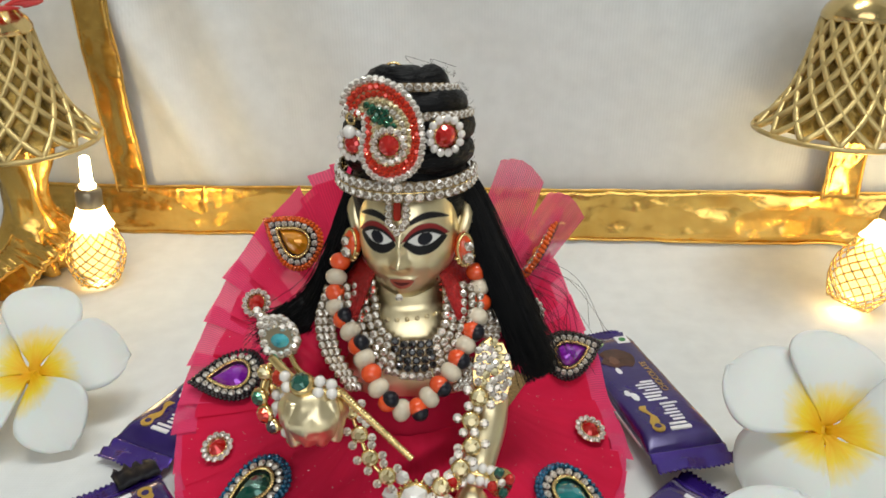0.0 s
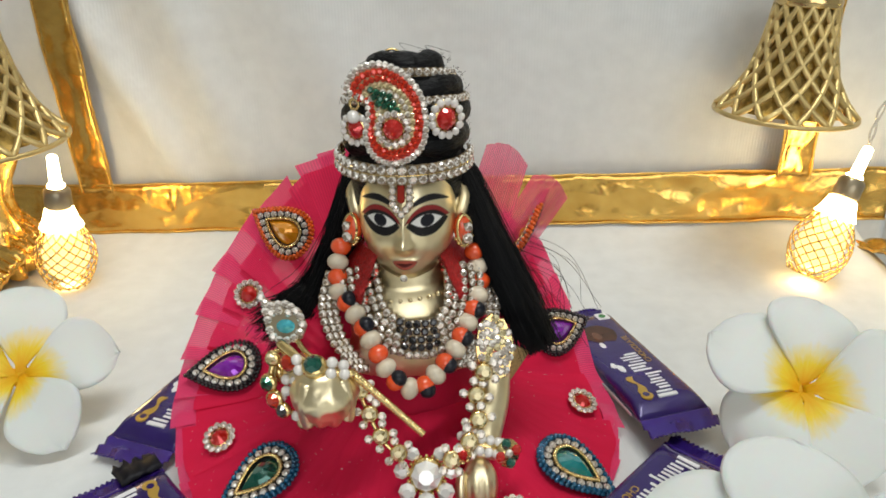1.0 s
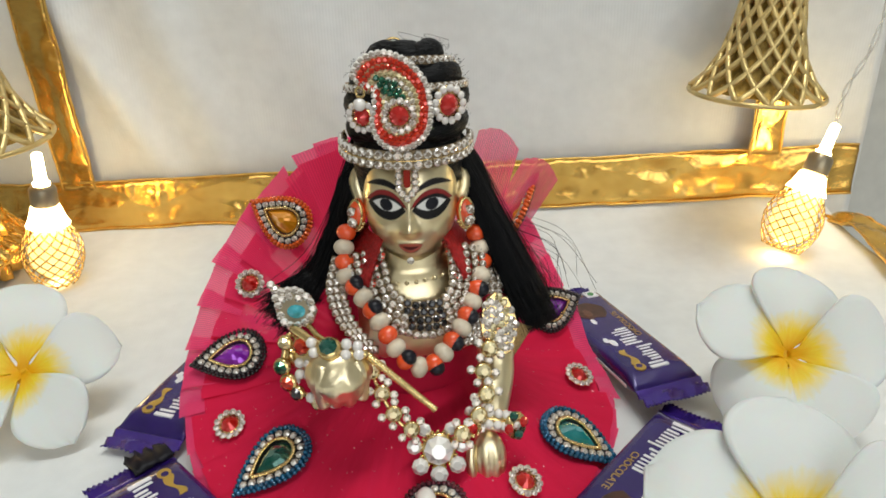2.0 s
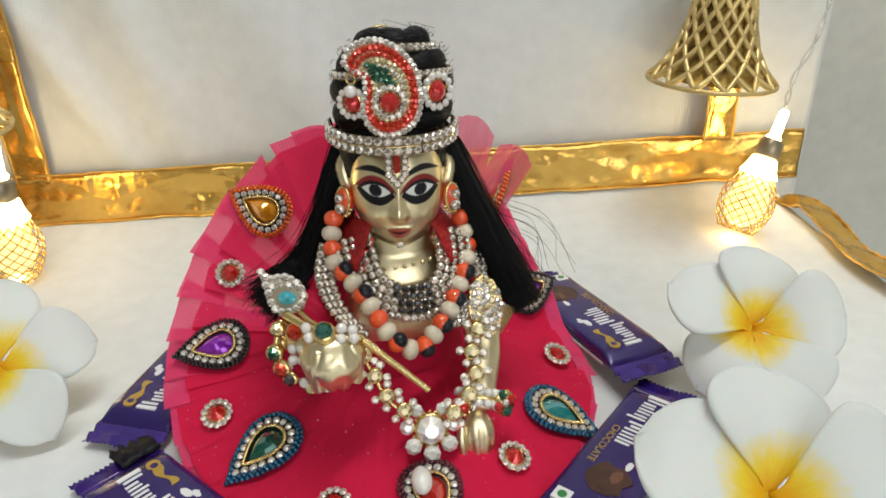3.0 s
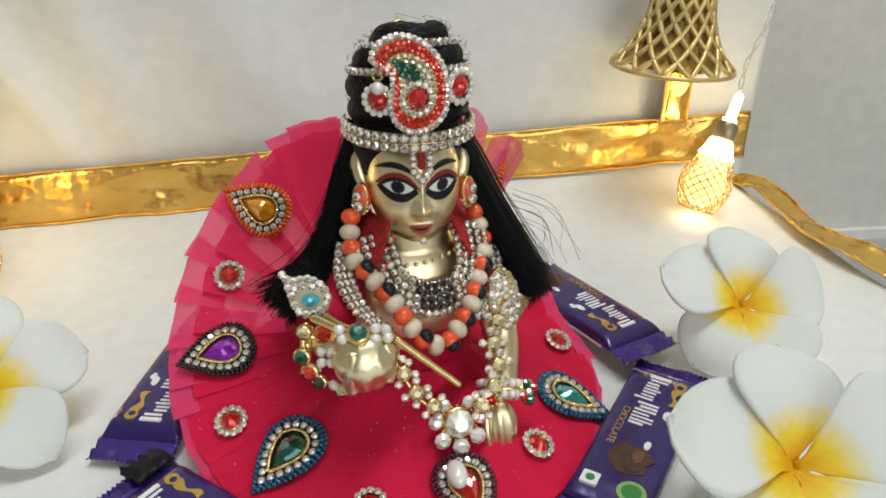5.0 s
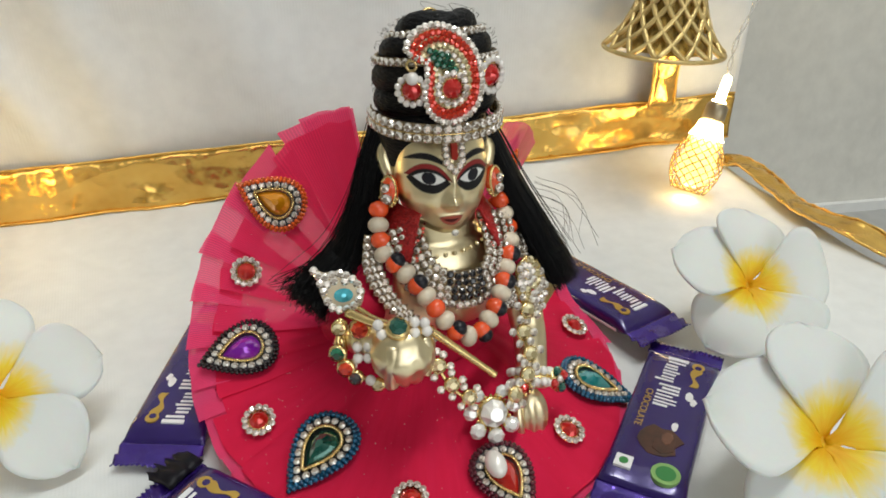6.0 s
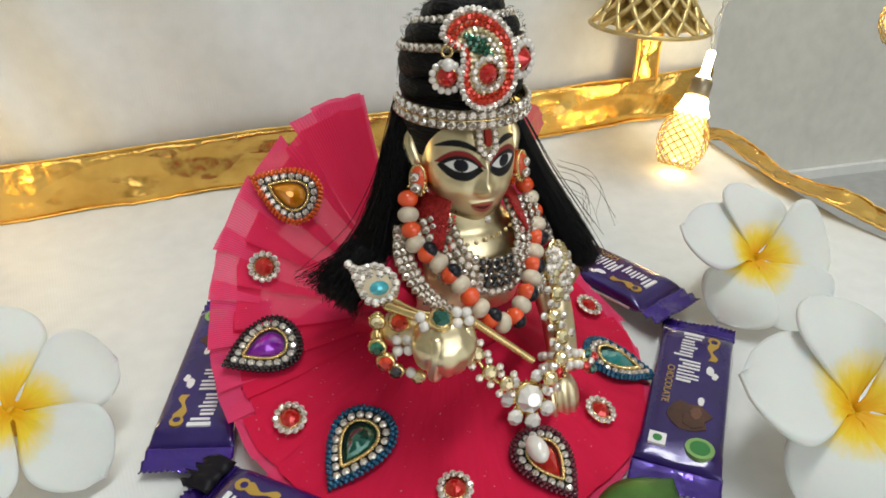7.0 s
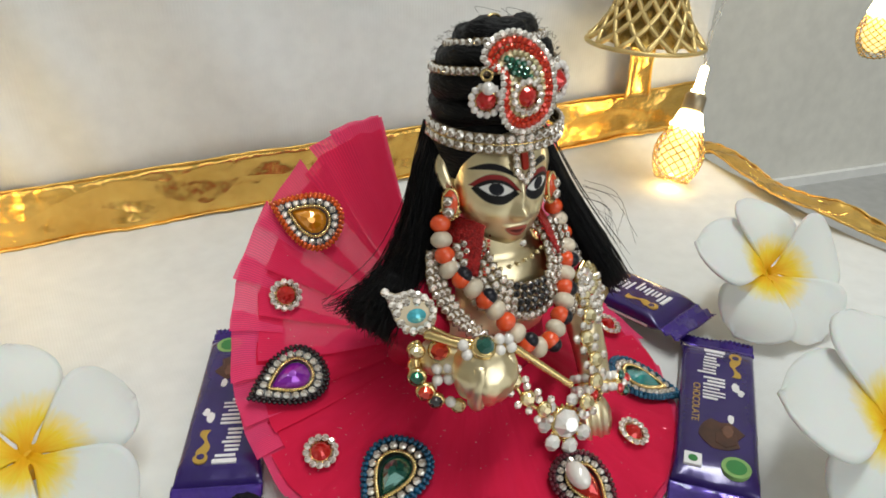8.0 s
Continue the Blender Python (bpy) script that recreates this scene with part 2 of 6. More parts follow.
M_LIME = surface("pale_green_print", (0.25, 0.45, 0.14), 0.4, vary=0.1, bump=0)
M_LEAF = surface("green_leaf", (0.06, 0.17, 0.02), 0.4, vary=0.25, bump=0.3, patch=60)
M_PLASTIC = surface("clear_cable", (0.93, 0.92, 0.88), 0.12, 0, vary=0.03, bump=0, trans=0.75)
M_CAP = surface("grey_bulb_cap", (0.40, 0.33, 0.22), 0.35, 0.6, vary=0.2, bump=0.1)
M_REDFLOWER = surface("red_fabric_petal", (0.62, 0.02, 0.02), 0.6, 0, vary=0.2, bump=0.3)
M_LAMP = glow("warm_led", (1.0, 0.76, 0.36), 55.0)
M_BULBGLASS = glow("lit_frosted_bulb", (1.0, 0.76, 0.30), 2.5)

# ---- mesh helpers ----
def mesh(name, verts, faces, smooth=True):
    me = bpy.data.meshes.new(name)
    me.from_pydata([tuple(v) for v in verts], [], [tuple(f) for f in faces])
    if smooth:
        me.polygons.foreach_set("use_smooth", [True] * len(me.polygons))
    me.update()
    return me


def part(name, data, material, parent, label="", m=None):
    """One mesh object under a thing or a part, at the pose m in its parent."""
    if isinstance(data, bmesh.types.BMesh):
        me = bpy.data.meshes.new(name)
        data.to_mesh(me)
        data.free()
        data = me
    if material is not None and not data.materials:
        data.materials.append(material)
    ob = new(name, data)
    if parent is not None:
        ob.parent = parent
    if m is not None:
        ob.matrix_basis = m
    return tagged(ob, label)


def thing(name, label, category, group="", kind="", m=None):
    ob = new(name)
    ob.empty_display_size = 0.01
    if m is not None:
        ob.matrix_basis = m
    return tagged(ob, label, category, group, kind)


def solid_thing(name, data, material, label, category, group="", kind="", m=None):
    return tagged(part(name, data, material, None, "", m), label, category, group, kind)


def grid_faces(nu, nv, wrap_u=False, wrap_v=False, start=0):
    """Quads of a grid whose point (i, j) is start + i * nv + j."""
    out = []
    for i in range(nu if wrap_u else nu - 1):
        for j in range(nv if wrap_v else nv - 1):
            a, b = i, (i + 1) % nu
            c, d = j, (j + 1) % nv
            out.append((start + a * nv + c, start + b * nv + c, start + b * nv + d, start + a * nv + d))
    return out


def lathe(name, profile, segs=24, smooth=True, caps=True):
    """A turned form about z from (radius, height) pairs, bottom first."""
    v = [(r * math.cos(2 * math.pi * k / segs), r * math.sin(2 * math.pi * k / segs), z) for k in range(segs) for r, z in profile]
    n = len(profile)
    f = grid_faces(segs, n, wrap_u=True)
    if caps:
        f.append([k * n for k in range(segs)][::-1])
        f.append([k * n + n - 1 for k in range(segs)])
    return mesh(name, v, f, smooth)


def smooth_path(pts, n):
    """A Catmull-Rom path of n points through pts."""
    p = [Vector(q) for q in pts]
    p = [2 * p[0] - p[1]] + p + [2 * p[-1] - p[-2]]
    out = []
    for k in range(n):
        s = k / (n - 1) * (len(p) - 3)
        i = min(int(s), len(p) - 4)
        t = s - i
        a, b, c, d = p[i:i + 4]
        out.append(0.5 * ((2 * b) + (c - a) * t + (2 * a - 5 * b + 4 * c - d) * t * t + (3 * b - a - 3 * c + d) * t ** 3))
    return out


def frames_along(path):
    out, up = [], Vector((0.013, 0.021, 1))
    for k, p in enumerate(path):
        d = (path[min(k + 1, len(path) - 1)] - path[max(k - 1, 0)])
        d = d.normalized() if d.length > 1e-9 else Vector((0, 0, 1))
        if abs(d.dot(up)) > 0.98:
            up = Vector((0.02, -1, 0.03))
        s = d.cross(up).normalized()
        t = s.cross(d).normalized()
        out.append((p, s, t))
        up = t
    return out


def tube_geo(path, radius, segs=8, flat=1.0, start=0):
    """Points and faces of a tube; radius may be a function of the share of the length."""
    n = len(path)
    v, f = [], []
    for k, (p, s, t) in enumerate(frames_along(path)):
        r = radius(k / (n - 1)) if callable(radius) else radius
        for j in range(segs):
            a = 2 * math.pi * j / segs
            v.append(p + s * (r * math.cos(a)) + t * (r * flat * math.sin(a)))
    f = grid_faces(n, segs, wrap_v=True, start=start)
    f.append([start + j for j in range(segs)])
    f.append([start + (n - 1) * segs + j for j in range(segs)][::-1])
    return v, f


def tube(name, path, radius, segs=8, flat=1.0):
    return mesh(name, *tube_geo([Vector(p) for p in path], radius, segs, flat))


def sphere_geo(c, r, nu=16, nv=10, start=0):
    c = Vector(c)
    rx, ry, rz = (r, r, r) if isinstance(r, (int, float)) else r
    v = []
    for i in range(nu):
        for j in range(nv):
            a, b = 2 * math.pi * i / nu, math.pi * (j / (nv - 1) - 0.5)
            v.append(c + Vector((rx * math.cos(a) * math.cos(b), ry * math.sin(a) * math.cos(b), rz * math.sin(b))))
    return v, grid_faces(nu, nv, wrap_u=True, start=start)


def ball(name, r, nu=16, nv=10):
    return mesh(name, *sphere_geo((0, 0, 0), r, nu, nv))


def prism(name, outline, low, high, bevel=0.0, smooth=False):
    """A flat plate from an outline (x, y), with a small bevel on its upper edge."""
    n = len(outline)
    cx, cy = sum(p[0] for p in outline) / n, sum(p[1] for p in outline) / n
    span = max(math.hypot(p[0] - cx, p[1] - cy) for p in outline)
    k = 1 - bevel / span if span else 1
    v = [(x, y, low) for x, y in outline] + [(x, y, high - bevel) for x, y in outline]
    v += [(cx + (x - cx) * k, cy + (y - cy) * k, high) for x, y in outline]
    f = [(j, (j + 1) % n, n + (j + 1) % n, n + j) for j in range(n)]
    f += [(n + j, n + (j + 1) % n, 2 * n + (j + 1) % n, 2 * n + j) for j in range(n)]
    f += [list(range(2 * n, 3 * n)), list(range(n))[::-1]]
    return mesh(name, v, f, smooth)


def even(curve, n, closed=True):
    """n points at even steps along a dense curve."""
    pts = [Vector(p) for p in curve]
    if closed:
        pts.append(pts[0])
    cum = [0.0]
    for a, b in zip(pts, pts[1:]):
        cum.append(cum[-1] + (b - a).length)
    out, i = [], 0
    for k in range(n):
        s = cum[-1] * k / (n if closed else n - 1)
        while i < len(cum) - 2 and cum[i + 1] < s:
            i += 1
        t = (s - cum[i]) / max(cum[i + 1] - cum[i], 1e-9)
        out.append(pts[i].lerp(pts[i + 1], t))
    return out


def aim(place, normal, up=(0, 0, 1)):
    """A pose whose z looks along normal and whose y leans to up."""
    z = Vector(normal).normalized()
    y = Vector(up) - z * Vector(up).dot(z)
    y.normalize()
    x = y.cross(z)
    m = Matrix((x, y, z)).transposed().to_4x4()
    m.translation = Vector(place)
    return m


# cut stone: girdle, crown facets and table; radius 1
def cut_stone(name, segs=8, crown=0.52, table=0.50):
    v = [(math.cos(2 * math.pi * k / segs), math.sin(2 * math.pi * k / segs), 0) for k in range(segs)]
    v += [(math.cos(2 * math.pi * k / segs), math.sin(2 * math.pi * k / segs), 0.25) for k in range(segs)]
    v += [(table * math.cos(2 * math.pi * (k + .5) / segs), table * math.sin(2 * math.pi * (k + .5) / segs), 0.25 + crown) for k in range(segs)]
    f = []
    for k in range(segs):
        n = (k + 1) % segs
        f += [(k, n, segs + n, segs + k), (segs + k, segs + n, 2 * segs + k), (segs + n, 2 * segs + n, 2 * segs + k)]
    f += [list(range(2 * segs, 3 * segs)), list(range(segs))[::-1]]
    return apart(name, v, f)


def apart(name, v, f, cup=False):
    """Facets that share no corner; the last face is the foil back. A square gilt cup may hold the stone."""
    vv, ff = [], []
    for q in f:
        ff.append(list(range(len(vv), len(vv) + len(q))))
        vv += [v[i] for i in q]
    back = len(ff) - 1
    if cup:
        for half, z0, z1 in ((1.03, -0.35, 0.02),):
            o = len(vv)
            vv += [(sx * half, sy * half, z) for z in (z0, z1) for sx, sy in ((-1, -1), (1, -1), (1, 1), (-1, 1))]
            ff += [[o + k, o + (k + 1) % 4, o + 4 + (k + 1) % 4, o + 4 + k] for k in range(4)] + [[o + 4, o + 5, o + 6, o + 7]]
    me = mesh(name, vv, ff, False)
    me.polygons[back].material_index = 1
    for k in range(back + 1, len(ff)):
        me.polygons[k].material_index = 2
    return me


def set_stone(name, segs=8, crown=0.50, table=0.50):
    ring = [2 * math.pi * k / segs for k in range(segs)]
    half = math.pi / segs
    v = [(math.cos(a), math.sin(a), 0.0) for a in ring] + [(math.cos(a), math.sin(a), 0.25) for a in ring]
    v += [(0.80 * math.cos(a + half), 0.80 * math.sin(a + half), 0.25 + 0.6 * crown) for a in ring] + [(table * math.cos(a), table * math.sin(a), 0.25 + crown) for a in ring]
    f = []
    for k in range(segs):
        n = (k + 1) % segs
        a, b, c, d = segs + k, segs + n, 2 * segs + k, 3 * segs + n
        f += [(k, n, b, a), (a, b, c), (c, b, 2 * segs + n), (c, 2 * segs + n, d), (c, d, 3 * segs + k)]
    f += [list(range(3 * segs, 4 * segs)), list(range(segs))[::-1]]
    return apart(name, v, f, True)


STONES = {}


def stone_mesh(material, kind="stone"):
    key = (material.name, kind)
    if key not in STONES:
        me = {"stone": cut_stone, "set": set_stone}[kind]("stone") if kind != "bead" else ball("bead", 1.0, 10, 6)
        me.materials.append(material)
        if kind != "bead":
            me.materials.append(FOILS.get(material.name, M_BACK))
        if kind == "set":
            me.materials.append(M_CUP)
        STONES[key] = me
    return STONES[key]


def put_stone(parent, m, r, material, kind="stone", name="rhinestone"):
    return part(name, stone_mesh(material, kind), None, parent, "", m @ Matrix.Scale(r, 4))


# ---- room ----
def back_y(x):
    return 0.462 - 0.115 * x


def back_z(x):
    return 0.002 + 0.013 * min(1.0, max(0.0, (x + 0.2) / 0.5))


def box(name, lo, hi, material, label, category, kind="structure"):
    (a, b, c), (d, e, f) = lo, hi
    v = [(a, b, c), (d, b, c), (d, e, c), (a, e, c), (a, b, f), (d, b, f), (d, e, f), (a, e, f)]
    q = [(3, 2, 1, 0), (4, 5, 6, 7), (0, 1, 5, 4), (1, 2, 6, 5), (2, 3, 7, 6), (3, 0, 4, 7)]
    return solid_thing(name, mesh(name, v, q, False), material, label, category, kind=kind)


FLOOR_Z = -0.20
box("floor", (-2.6, -2.6, FLOOR_Z - 0.1), (2.6, 2.6, FLOOR_Z), M_FLOOR, "plain grey tiled room floor", "floor")
box("ceiling", (-2.6, -2.6, 2.2), (2.6, 2.6, 2.3), M_WHITE, "plain white painted ceiling", "ceiling")
box("wall_west", (-2.6, -2.6, FLOOR_Z), (-2.5, 2.6, 2.2), M_WALL, "plain pale grey painted wall", "wall")
box("wall_east", (2.5, -2.6, FLOOR_Z), (2.6, 2.6, 2.2), M_WALL, "plain pale grey painted wall", "wall")
box("wall_south", (-2.5, -2.6, FLOOR_Z), (2.5, -2.5, 2.2), M_WALL, "plain pale grey painted wall", "wall")


def slant_wall(name, y0, thick, low, high, material, label, category):
    def yy(x):
        return y0 - 0.2 * x
    xs = (-2.5, 2.5)
    v = [(x, yy(x) + d, z) for z in (low, high) for x, d in ((xs[0], 0), (xs[1], 0), (xs[1], thick), (xs[0], thick))]
    q = [(3, 2, 1, 0), (4, 5, 6, 7), (0, 1, 5, 4), (1, 2, 6, 5), (2, 3, 7, 6), (3, 0, 4, 7)]
    return solid_thing(name, mesh(name, v, q, False), material, label, category, kind="structure")


slant_wall("wall_north", 0.755, 0.1, FLOOR_Z, 2.2, M_WALL, "pale grey painted wall behind the altar", "wall")
slant_wall("baseboard", 0.747, 0.0075, FLOOR_Z, FLOOR_Z + 0.013, M_WHITE, "thin white skirting along the wall foot", "baseboard")

# low table under the cloth
TX0, TX1 = -0.262, 0.285


def table_edge_x(side, y):
    return (TX0 - 0.02 * (y - 0.4) if side < 0 else TX1 + 0.10 * (y - 0.34) ** 1 * (y > 0.34) + 0.004 * math.sin(38 * y))


low_table = thing("low_table", "low wooden altar table hidden under white cloth", "table")
part("tabletop", prism("tabletop", [(TX0 + 0.01, -0.25), (TX1 - 0.015, -0.25), (TX1 - 0.015, 0.42), (TX0 + 0.01, 0.48)], -0.03, -0.004), M_WHITE, low_table)
for lx in (-0.22, 0.24):
    for ly in (-0.2, 0.38):
        part("leg", lathe("leg", [(0.012, FLOOR_Z), (0.012, FLOOR_Z + 0.02), (0.018, -0.08), (0.018, -0.03)], 12), M_WHITE, low_table, "", pose(lx, ly, 0))


def cloth_height(x, y):
    """The cloth lies flat, with soft folds, and coves up to the drape behind."""
    d = back_y(x) - y
    rise = back_z(x) * max(0.0, 1 - d / 0.07) ** 2
    fold = 0.0012 * noise.noise(Vector((x * 9, y * 14, 0.3))) + 0.0006 * noise.noise(Vector((x * 30, y * 22, 4)))
    near = min(1.0, max(0.0, (math.hypot(x - 0.005, y - 0.25) - 0.06) / 0.08))
    return rise + fold * near - 0.0008


def sheet(name, nx, ny, fn):
    v = [fn(i / (nx - 1), j / (ny - 1)) for i in range(nx) for j in range(ny)]
    return mesh(name, v, grid_faces(nx, ny))


def cloth_point(u, w):
    # the last shares of the width hang down over the table's sides
    y = -0.26 + w * (0.462 + 0.26)
    x0, x1 = table_edge_x(-1, y), table_edge_x(1, y)
    if u < 0.08:
        k = (0.08 - u) / 0.08
        return (x0 - 0.004 * min(1, 6 * k), y, cloth_height(x0, y) - 0.12 * k)
    if u > 0.92:
        k = (u - 0.92) / 0.08
        return (x1 + 0.004 * min(1, 6 * k), y, cloth_height(x1, y) - 0.12 * k)
    x = x0 + (x1 - x0) * (u - 0.08) / 0.84
    y = -0.26 + w * (back_y(x) + 0.26)
    return (x, y, cloth_height(x, y))


solid_thing("table_cloth", sheet("table_cloth", 150, 130, cloth_point), M_CLOTH, "white cotton cloth with soft creases over the table", "tablecloth")


def drape_point(u, w):
    x = -0.34 + u * 0.66
    z = -0.01 + w * 0.62
    swag = 0.011 * math.exp(-((x + 0.137 + 0.48 * (z - 0.04)) / 0.013) ** 2) + 0.008 * math.exp(-((x + 0.098 + 0.30 * (z - 0.04)) / 0.018) ** 2) + 0.006 * math.exp(-((x + 0.03 + 0.5 * (z - 0.1)) / 0.03) ** 2)
    wave = 0.004 * noise.noise(Vector((x * 7, z * 5, 1.7))) + 0.0015 * noise.noise(Vector((x * 20, z * 8, 9)))
    return (x, back_y(x) + 0.006 - (swag + wave) * min(1, w * 6), z)


drape = solid_thing("backdrop", sheet("backdrop", 140, 120, drape_point), M_DRAPE, "white cloth backdrop hanging in soft folds", "drape", kind="structure")
drape.modifiers.new("thickness", "SOLIDIFY").thickness = 0.0015
rod = tube("drape_rod", [(-0.36, back_y(-0.36) + 0.006, 0.612), (0.34, back_y(0.34) + 0.006, 0.612)], 0.006, 12)
solid_thing("drape_rod", rod, M_WHITE, "thin white rod carrying the cloth backdrop", "rod", kind="structure")


def ribbon(name, centre, half, label, n=160, rows=9, crumple=0.0016, seed=0.0):
    """A crinkled foil ribbon: centre(s) gives a point, the way across and the way out; hem threads run along both edges."""
    v = []
    for i in range(n):
        s = i / (n - 1)
        c, across, out = centre(s)
        wob = 1 + 0.05 * noise.noise(Vector((s * 14, seed, 3)))
        for j in range(rows):
            k = 2 * j / (rows - 1) - 1
            q = noise.noise(Vector((s * 22, k * 1.3, seed))) + 1.1 * abs(noise.noise(Vector((s * 60, k * 2.2, seed + 5))))
            v.append(c + across * (half * k * wob) + out * (0.0025 + crumple * q))
    holder = thing(name, label, "ribbon")
    strip = part("foil_strip", mesh("foil_strip", v, grid_faces(n, rows)), M_FOIL, holder)
    strip.modifiers.new("thickness", "SOLIDIFY").thickness = 0.0004
    for j in (0, rows - 1):
        part("hem", tube("hem", v[j::rows], 0.0008, 5), M_FOILEDGE, holder, "gold thread hem")
    return holder


def back_strip(s):
    x = -0.262 + s * (0.312 + 0.262)
    z = back_z(x) + 0.0165
    return Vector((x, back_y(x) - 0.001, z)), Vector((0, 0.05, 1)).normalized(), Vector((-0.11, -1, 0)).normalized()


def left_strip(s):
    z = 0.03 + s * 0.55
    x = -0.193 - 0.003 * s
    return Vector((x, back_y(x) - 0.010 * min(1, 5 * s), z)), Vector((1, -0.11, 0)).normalized(), Vector((-0.11, -1, 0)).normalized()


def right_strip(s):
    z = 0.045 + s * 0.54
    x = 0.247
    return Vector((x, back_y(x) - 0.007, z)), Vector((1, -0.11, 0)).normalized(), Vector((-0.11, -1, 0)).normalized()


def right_edge(s):
    y = 0.412 - s * 0.66
    x = table_edge_x(1, y) + 0.003 + 0.002 * math.sin(y * 55)
    tip = 0.05 + 0.45 * noise.noise(Vector((y * 16, 0, 0)))
    return Vector((x, y, 0.0035 + 0.002 * math.sin(y * 70))), Vector((1, 0, -tip)).normalized(), Vector((tip, 0, 1)).normalized()


def left_edge(s):
    y = 0.475 - s * 0.70
    x = table_edge_x(-1, y) + 0.012
    return Vector((x, y, 0.003 + 0.004 * math.sin(y * 40))), Vector((1, 0, 0.45)).normalized(), Vector((-0.45, 0, 1)).normalized()


ribbon("back_ribbon", back_strip, 0.0165, "crinkled gold foil ribbon along the backdrop's foot", 260, seed=1)
ribbon("upright_ribbon", left_strip, 0.0105, "upright crinkled gold foil ribbon on the white backdrop", 160, seed=2)
ribbon("upright_ribbon", right_strip, 0.0100, "upright gold foil ribbon behind the hanging bell", 160, seed=3)
ribbon("edge_ribbon", right_edge, 0.0102, "wavy gold foil ribbon along the table edge", 220, crumple=0.0030, seed=4)
ribbon("edge_ribbon", left_edge, 0.023, "wavy gold foil ribbon along the table edge", 220, seed=5)


def left_tail(s):
    c = Vector((-0.212, 0.437, 0.026)).lerp(Vector((-0.246, 0.388, 0.004)), s) + Vector((0, 0, 0.004 * math.sin(5 * s)))
    out = Vector((0.22, -0.55, 0.80)).normalized()
    return c, Vector((-0.034, -0.049, -0.022)).cross(out).normalized(), out


ribbon("ribbon_tail", left_tail, 0.0145, "crinkled end of gold foil ribbon lying beside the bulb", 60, crumple=0.003, seed=9)

# ---- chocolate bars ----
def rounded(w, h, r=0.4, n=5, cx=0.0, cy=0.0):
    r = r * min(w, h) / 2 if r <= 1 else r
    out = []
    for qx, qy, a0 in ((1, 1, 0), (-1, 1, 90), (-1, -1, 180), (1, -1, 270)):
        for k in range(n):
            a = radians(a0 + 90 * k / (n - 1))
            out.append((cx + qx * (w / 2 - r) + r * math.cos(a), cy + qy * (h / 2 - r) + r * math.sin(a)))
    return out


def blob(cx, cy, rx, ry, n=20, wob=0.0, seed=0.0):
    return [(cx + rx * math.cos(2 * math.pi * k / n) * (1 + wob * noise.noise(Vector((k * .9, seed, 0)))),
             cy + ry * math.sin(2 * math.pi * k / n) * (1 + wob * noise.noise(Vector((k * .9, seed, 7))))) for k in range(n)]


def letters(name, text, size):
    cu = bpy.data.curves.new(name, "FONT")
    cu.body, cu.size, cu.extrude, cu.align_x, cu.align_y = text, size, 0.00008, "CENTER", "CENTER"
    ob = bpy.data.objects.new(name, cu)
    me = bpy.data.meshes.new_from_object(ob)
    bpy.data.objects.remove(ob)
    me.name = name
    return me


